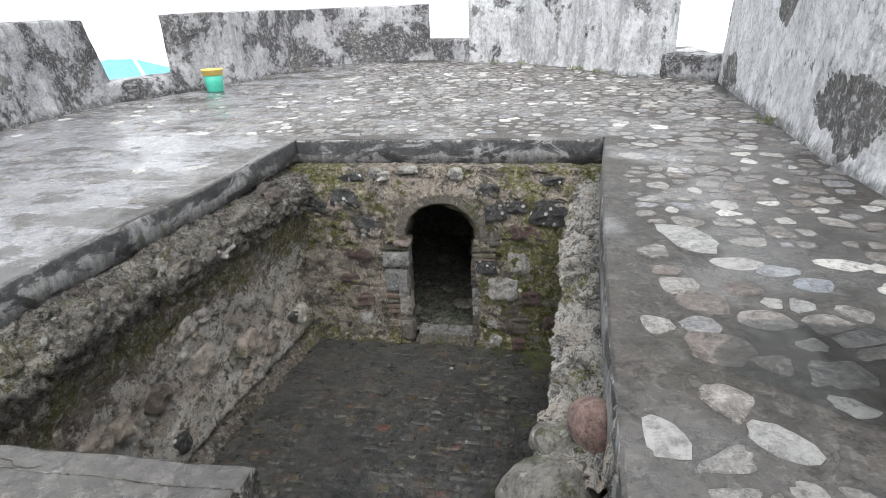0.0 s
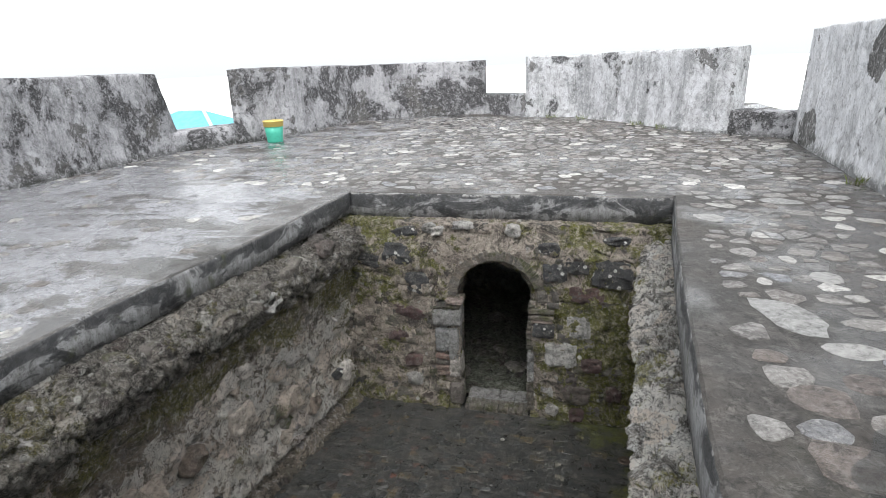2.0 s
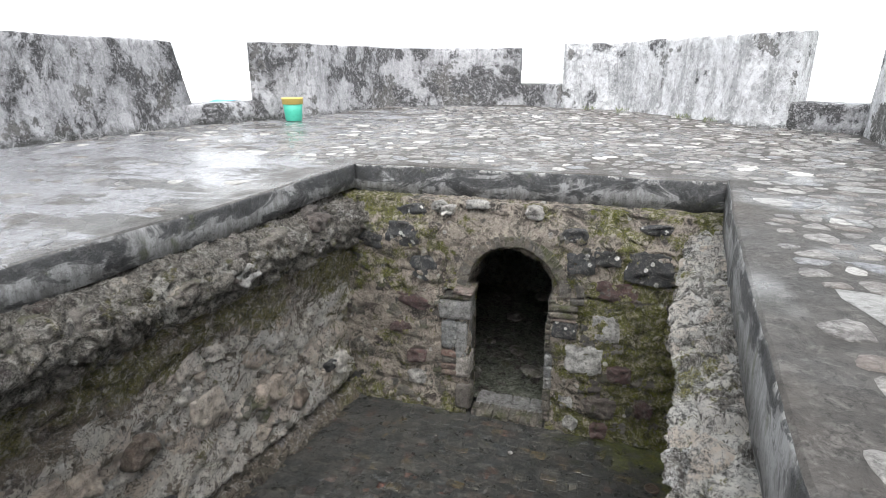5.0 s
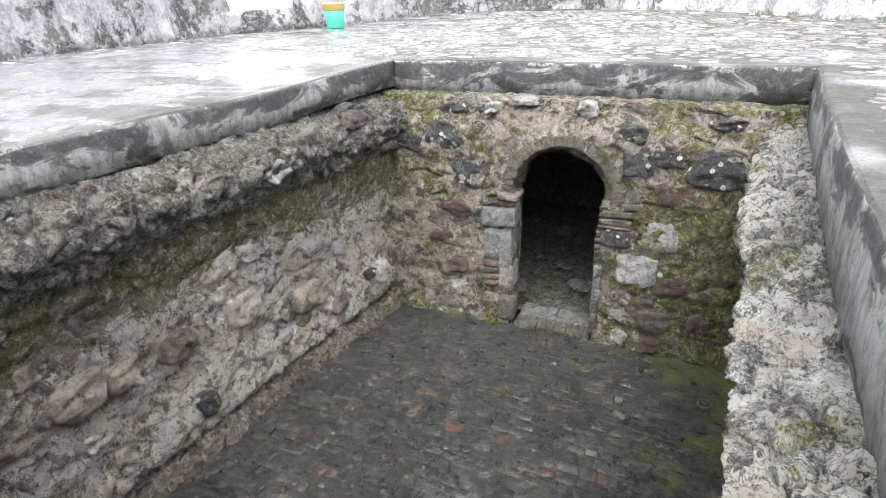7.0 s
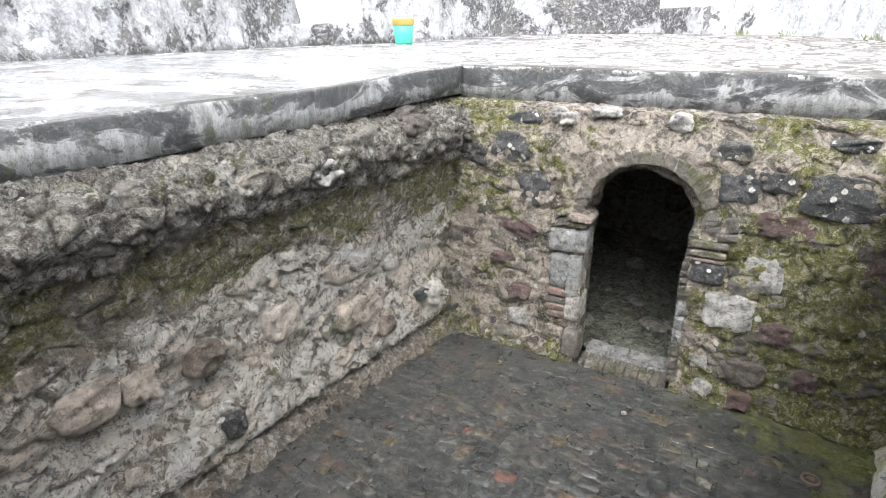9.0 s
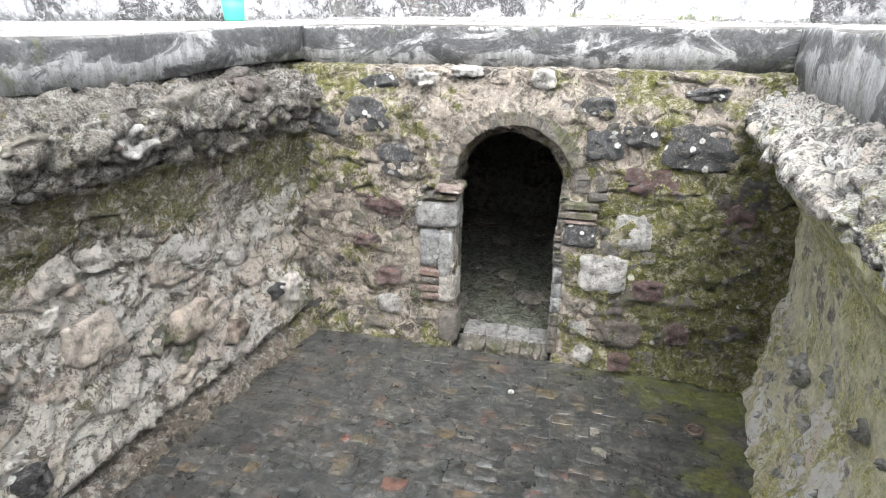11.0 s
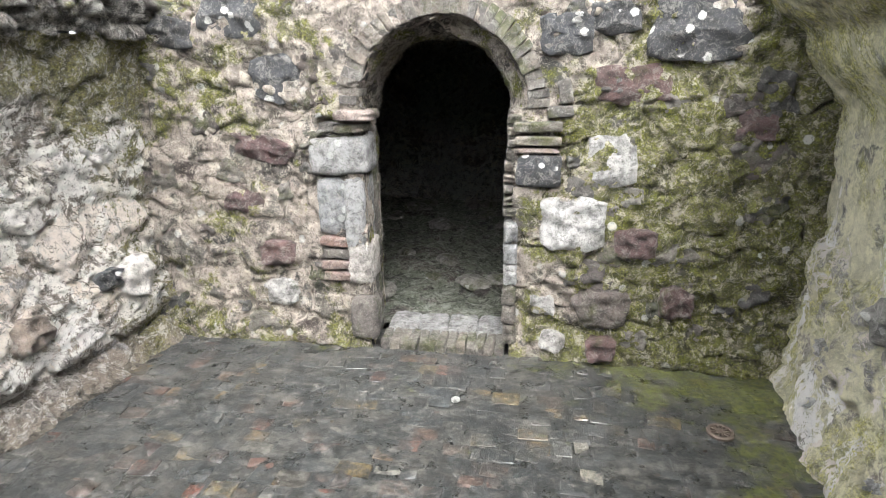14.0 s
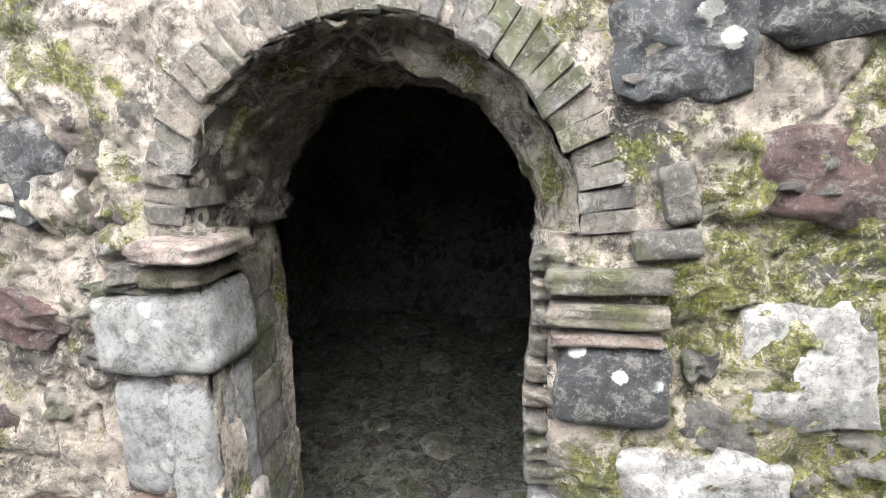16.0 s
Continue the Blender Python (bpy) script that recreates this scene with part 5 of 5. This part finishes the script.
# ---- floor of the court ----
def build_floor():
    def place(u, v):
        x, y = lerp(-3.4, 1.2, u), lerp(0.3, 6.0, v)
        return x, y, floor_z(x, y) + 0.0078 + 0.005 * noise.fractal(Vector((x * 4, y * 4, 0)), 0.6, 2.0, 4)

    ob = structure(sheet("floor", 230, 285, place, M_JOINT), "wet dark brick and stone paved court floor", "floor")
    setts = []
    for me in SETTS:
        m = me.copy()
        m.materials.append(M_SETT)
        setts.append(m)
    joined_v, joined_f, y, near = [], [], 1.0, 0
    while y < 5.74:
        deep = rng.uniform(0.075, 0.115)
        x = -3.3
        while x < 1.1:
            wide = rng.uniform(0.07, 0.17)
            cx, cy = x + wide / 2, y + deep / 2 + 0.03 * noise.noise(Vector((x * 1.2, y, 7))) + rng.uniform(-0.02, 0.02)
            left, right = kerb_left(cy) + 0.03, kerb_right(cy) + 0.14
            if left < cx < right and rng.random() > 0.02:
                m = Matrix.Translation((cx, cy, floor_z(cx, cy) - 0.0215 + rng.uniform(-0.004, 0.003))) @ pose(0, 0, 0, rng.uniform(-0.7, 0.7), rng.uniform(-0.7, 0.7), rng.uniform(-9, 9)) @ Matrix.Diagonal((wide - 0.008, deep - 0.008, 0.06, 1))
                me = rng.choice(setts)
                if -2.3 < cx < 0.7 and cy > 4.72 and near < 300:
                    near += 1
                    under(new("sett", me), ob).matrix_basis = m
                else:
                    base = len(joined_v)
                    joined_v += [tuple(m @ v.co) for v in me.vertices]
                    joined_f += [tuple(base + i for i in p.vertices) for p in me.polygons]
            x += wide
        y += deep
    rest = under(new("setts", mesh_of("setts", joined_v, joined_f, M_SETT)), ob)
    tagged(rest, kind="stuff")
    return ob


floor = build_floor()


# ---- flat stones of the terrace ----
def cell_outline(seeds, key, half):
    """The outline of the flat stone round one seed, bounded half-way to its neighbours."""
    cx, cy = seeds[key]
    poly = [(-half, -half), (half, -half), (half, half), (-half, half)]
    for di in range(-2, 3):
        for dj in range(-2, 3):
            other = seeds.get((key[0] + di, key[1] + dj))
            if not other or (di, dj) == (0, 0):
                continue
            nx, ny = other[0] - cx, other[1] - cy
            lim = (nx * nx + ny * ny) / 2
            cut = []
            for (ax, ay), (bx, by) in zip(poly, poly[1:] + poly[:1]):
                da, db = ax * nx + ay * ny - lim, bx * nx + by * ny - lim
                if da <= 0:
                    cut.append((ax, ay))
                if da * db < 0:
                    k = da / (da - db)
                    cut.append((lerp(ax, bx, k), lerp(ay, by, k)))
            poly = cut
    return poly


def flag_shape(poly, scale, height, rng):
    """A flat stone with worn corners from its outline: a foot in the mortar, a rim and a low top."""
    ring = []
    for a, b in zip(poly, poly[1:] + poly[:1]):
        if math.dist(a, b) > 0.03:
            for k in (rng.uniform(0.08, 0.22), rng.uniform(0.45, 0.55), rng.uniform(0.78, 0.92)):
                j = 1 + rng.uniform(-0.1, 0.07)
                ring.append((lerp(a[0], b[0], k) * scale * j, lerp(a[1], b[1], k) * scale * j))
    n = len(ring)
    verts = [(x * 1.03, y * 1.03, -0.012) for x, y in ring] + [(x, y, height * 0.35) for x, y in ring] + [(x * 0.9, y * 0.9, height + rng.uniform(-0.0012, 0.0012)) for x, y in ring] + [(0, 0, height)]
    faces = []
    for i in range(n):
        k = (i + 1) % n
        faces += [(i, k, n + k, n + i), (n + i, n + k, 2 * n + k, 2 * n + i), (2 * n + i, 2 * n + k, 3 * n)]
    return verts, faces


def build_terrace_stones():
    srng = random.Random(12)
    shapes = [slab_shape(srng) for _ in range(16)]
    taken = []

    def big(x, y, w, d, turn, material=M_SLAB):
        m = Matrix.Translation((x, y, terrace_z(x, y))) @ pose(0, 0, 0, srng.uniform(-0.6, 0.6), srng.uniform(-0.6, 0.6), turn) @ Matrix.Diagonal((w, d, 0.006, 1))
        v, f = srng.choice(shapes)
        under(new("flat_stone", mesh_of("flat_stone", v, f, material)), terrace).matrix_basis = m
        taken.append((x, y, max(w, d) / 2))

    big(1.13, 3.30, 0.27, 0.52, 20, M_PALE)
    big(1.00, 2.46, 0.26, 0.28, 30, M_BROWN_SLAB)
    big(1.25, 2.30, 0.28, 0.19, -5)
    big(0.98, 2.03, 0.28, 0.28, 10, M_BROWN_SLAB)
    big(1.30, 2.93, 0.29, 0.17, -5, M_PALE)
    big(0.64, 1.45, 0.17, 0.25, 15, M_PALE)
    big(1.02, 1.46, 0.26, 0.15, -40, M_PALE)
    big(1.24, 2.62, 0.22, 0.18, 0, M_BROWN_SLAB)
    big(1.85, 2.96, 0.3, 0.16, -10)
    big(1.49, 2.85, 0.24, 0.16, 5, M_BLUE_SLAB)
    big(1.61, 2.69, 0.22, 0.18, 0, M_BLUE_SLAB)
    big(0.90, 2.81, 0.17, 0.14, 10, M_BROWN_SLAB)
    big(1.14, 4.41, 0.18, 0.2, 0)
    big(1.08, 5.37, 0.24, 0.3, 30, M_PALE)
    big(1.84, 6.05, 0.38, 0.26, 0, M_PALE)
    big(1.96, 6.57, 0.24, 0.2, 0)
    big(1.52, 3.94, 0.2, 0.2, 40, M_PALE)
    seeds, sx, sy = {}, 0.2, 0.17
    for j in range(int(13.4 / sy)):
        for i in range(int(11.0 / sx)):
            seeds[i, j] = (-7.6 + (i + 0.5 * (j % 2) + srng.uniform(-0.46, 0.46)) * sx, 0.9 + (j + srng.uniform(-0.46, 0.46)) * sy)
    joined_v, joined_f, near = [], [], 0
    for key, (x, y) in seeds.items():
        right, far = x > kerb_right(min(y, 6.1)) + 0.2, y > KERB_Y + 0.2
        left = x < kerb_left(min(y, 6.1)) - 0.2
        if not (right or far or left) or x > 2.58 + 0.045 * (y - 1):
            continue
        chance = 0.86 if right and not far else 0.9 if far and x > -4.2 else 0.34 if far else 0.1
        if y < 2.6 and right and not far:
            chance = 0.72
        if srng.random() > chance or any((x - a) ** 2 + (y - b) ** 2 < (r + 0.05) ** 2 for a, b, r in taken):
            continue
        v, f = flag_shape(cell_outline(seeds, key, 0.16), srng.uniform(0.42, 0.97), srng.uniform(0.0025, 0.006), srng)
        z = terrace_z(x, y)
        if y < 7.2 and x > 0.4 and near < 280:
            near += 1
            ob = under(new("flat_stone", mesh_of("flat_stone", v, f, M_SLAB)), terrace)
            ob.matrix_basis = Matrix.Translation((x, y, z)) @ pose(0, 0, 0, srng.uniform(-0.8, 0.8), srng.uniform(-0.8, 0.8), 0)
            continue
        base = len(joined_v)
        joined_v += [(x + p[0], y + p[1], z + p[2] + 0.002) for p in v]
        joined_f += [tuple(base + k for k in q) for q in f]
    rest = under(new("flat_stones", mesh_of("flat_stones", joined_v, joined_f, M_SLAB)), terrace)
    tagged(rest, kind="stuff")


build_terrace_stones()


def build_puddle(x, y, rx, ry):
    bm = bmesh.new()
    rim = []
    for i in range(40):
        a = math.tau * i / 40
        r = 1 + 0.35 * noise.noise(Vector((math.cos(a) * 1.5, math.sin(a) * 1.5, x)))
        rim.append(bm.verts.new((rx * r * math.cos(a), ry * r * math.sin(a), 0)))
    bm.faces.new(rim)
    me = bpy.data.meshes.new("puddle")
    bm.to_mesh(me)
    bm.free()
    me.materials.append(M_WATER)
    ob = new("puddle", me)
    ob.location = (x, y, terrace_z(x, y) + 0.009)
    tagged(ob, "shallow rain puddle between the terrace stones", "puddle")


build_puddle(1.42, 1.95, 0.5, 0.36)
build_puddle(1.75, 1.75, 0.22, 0.14)
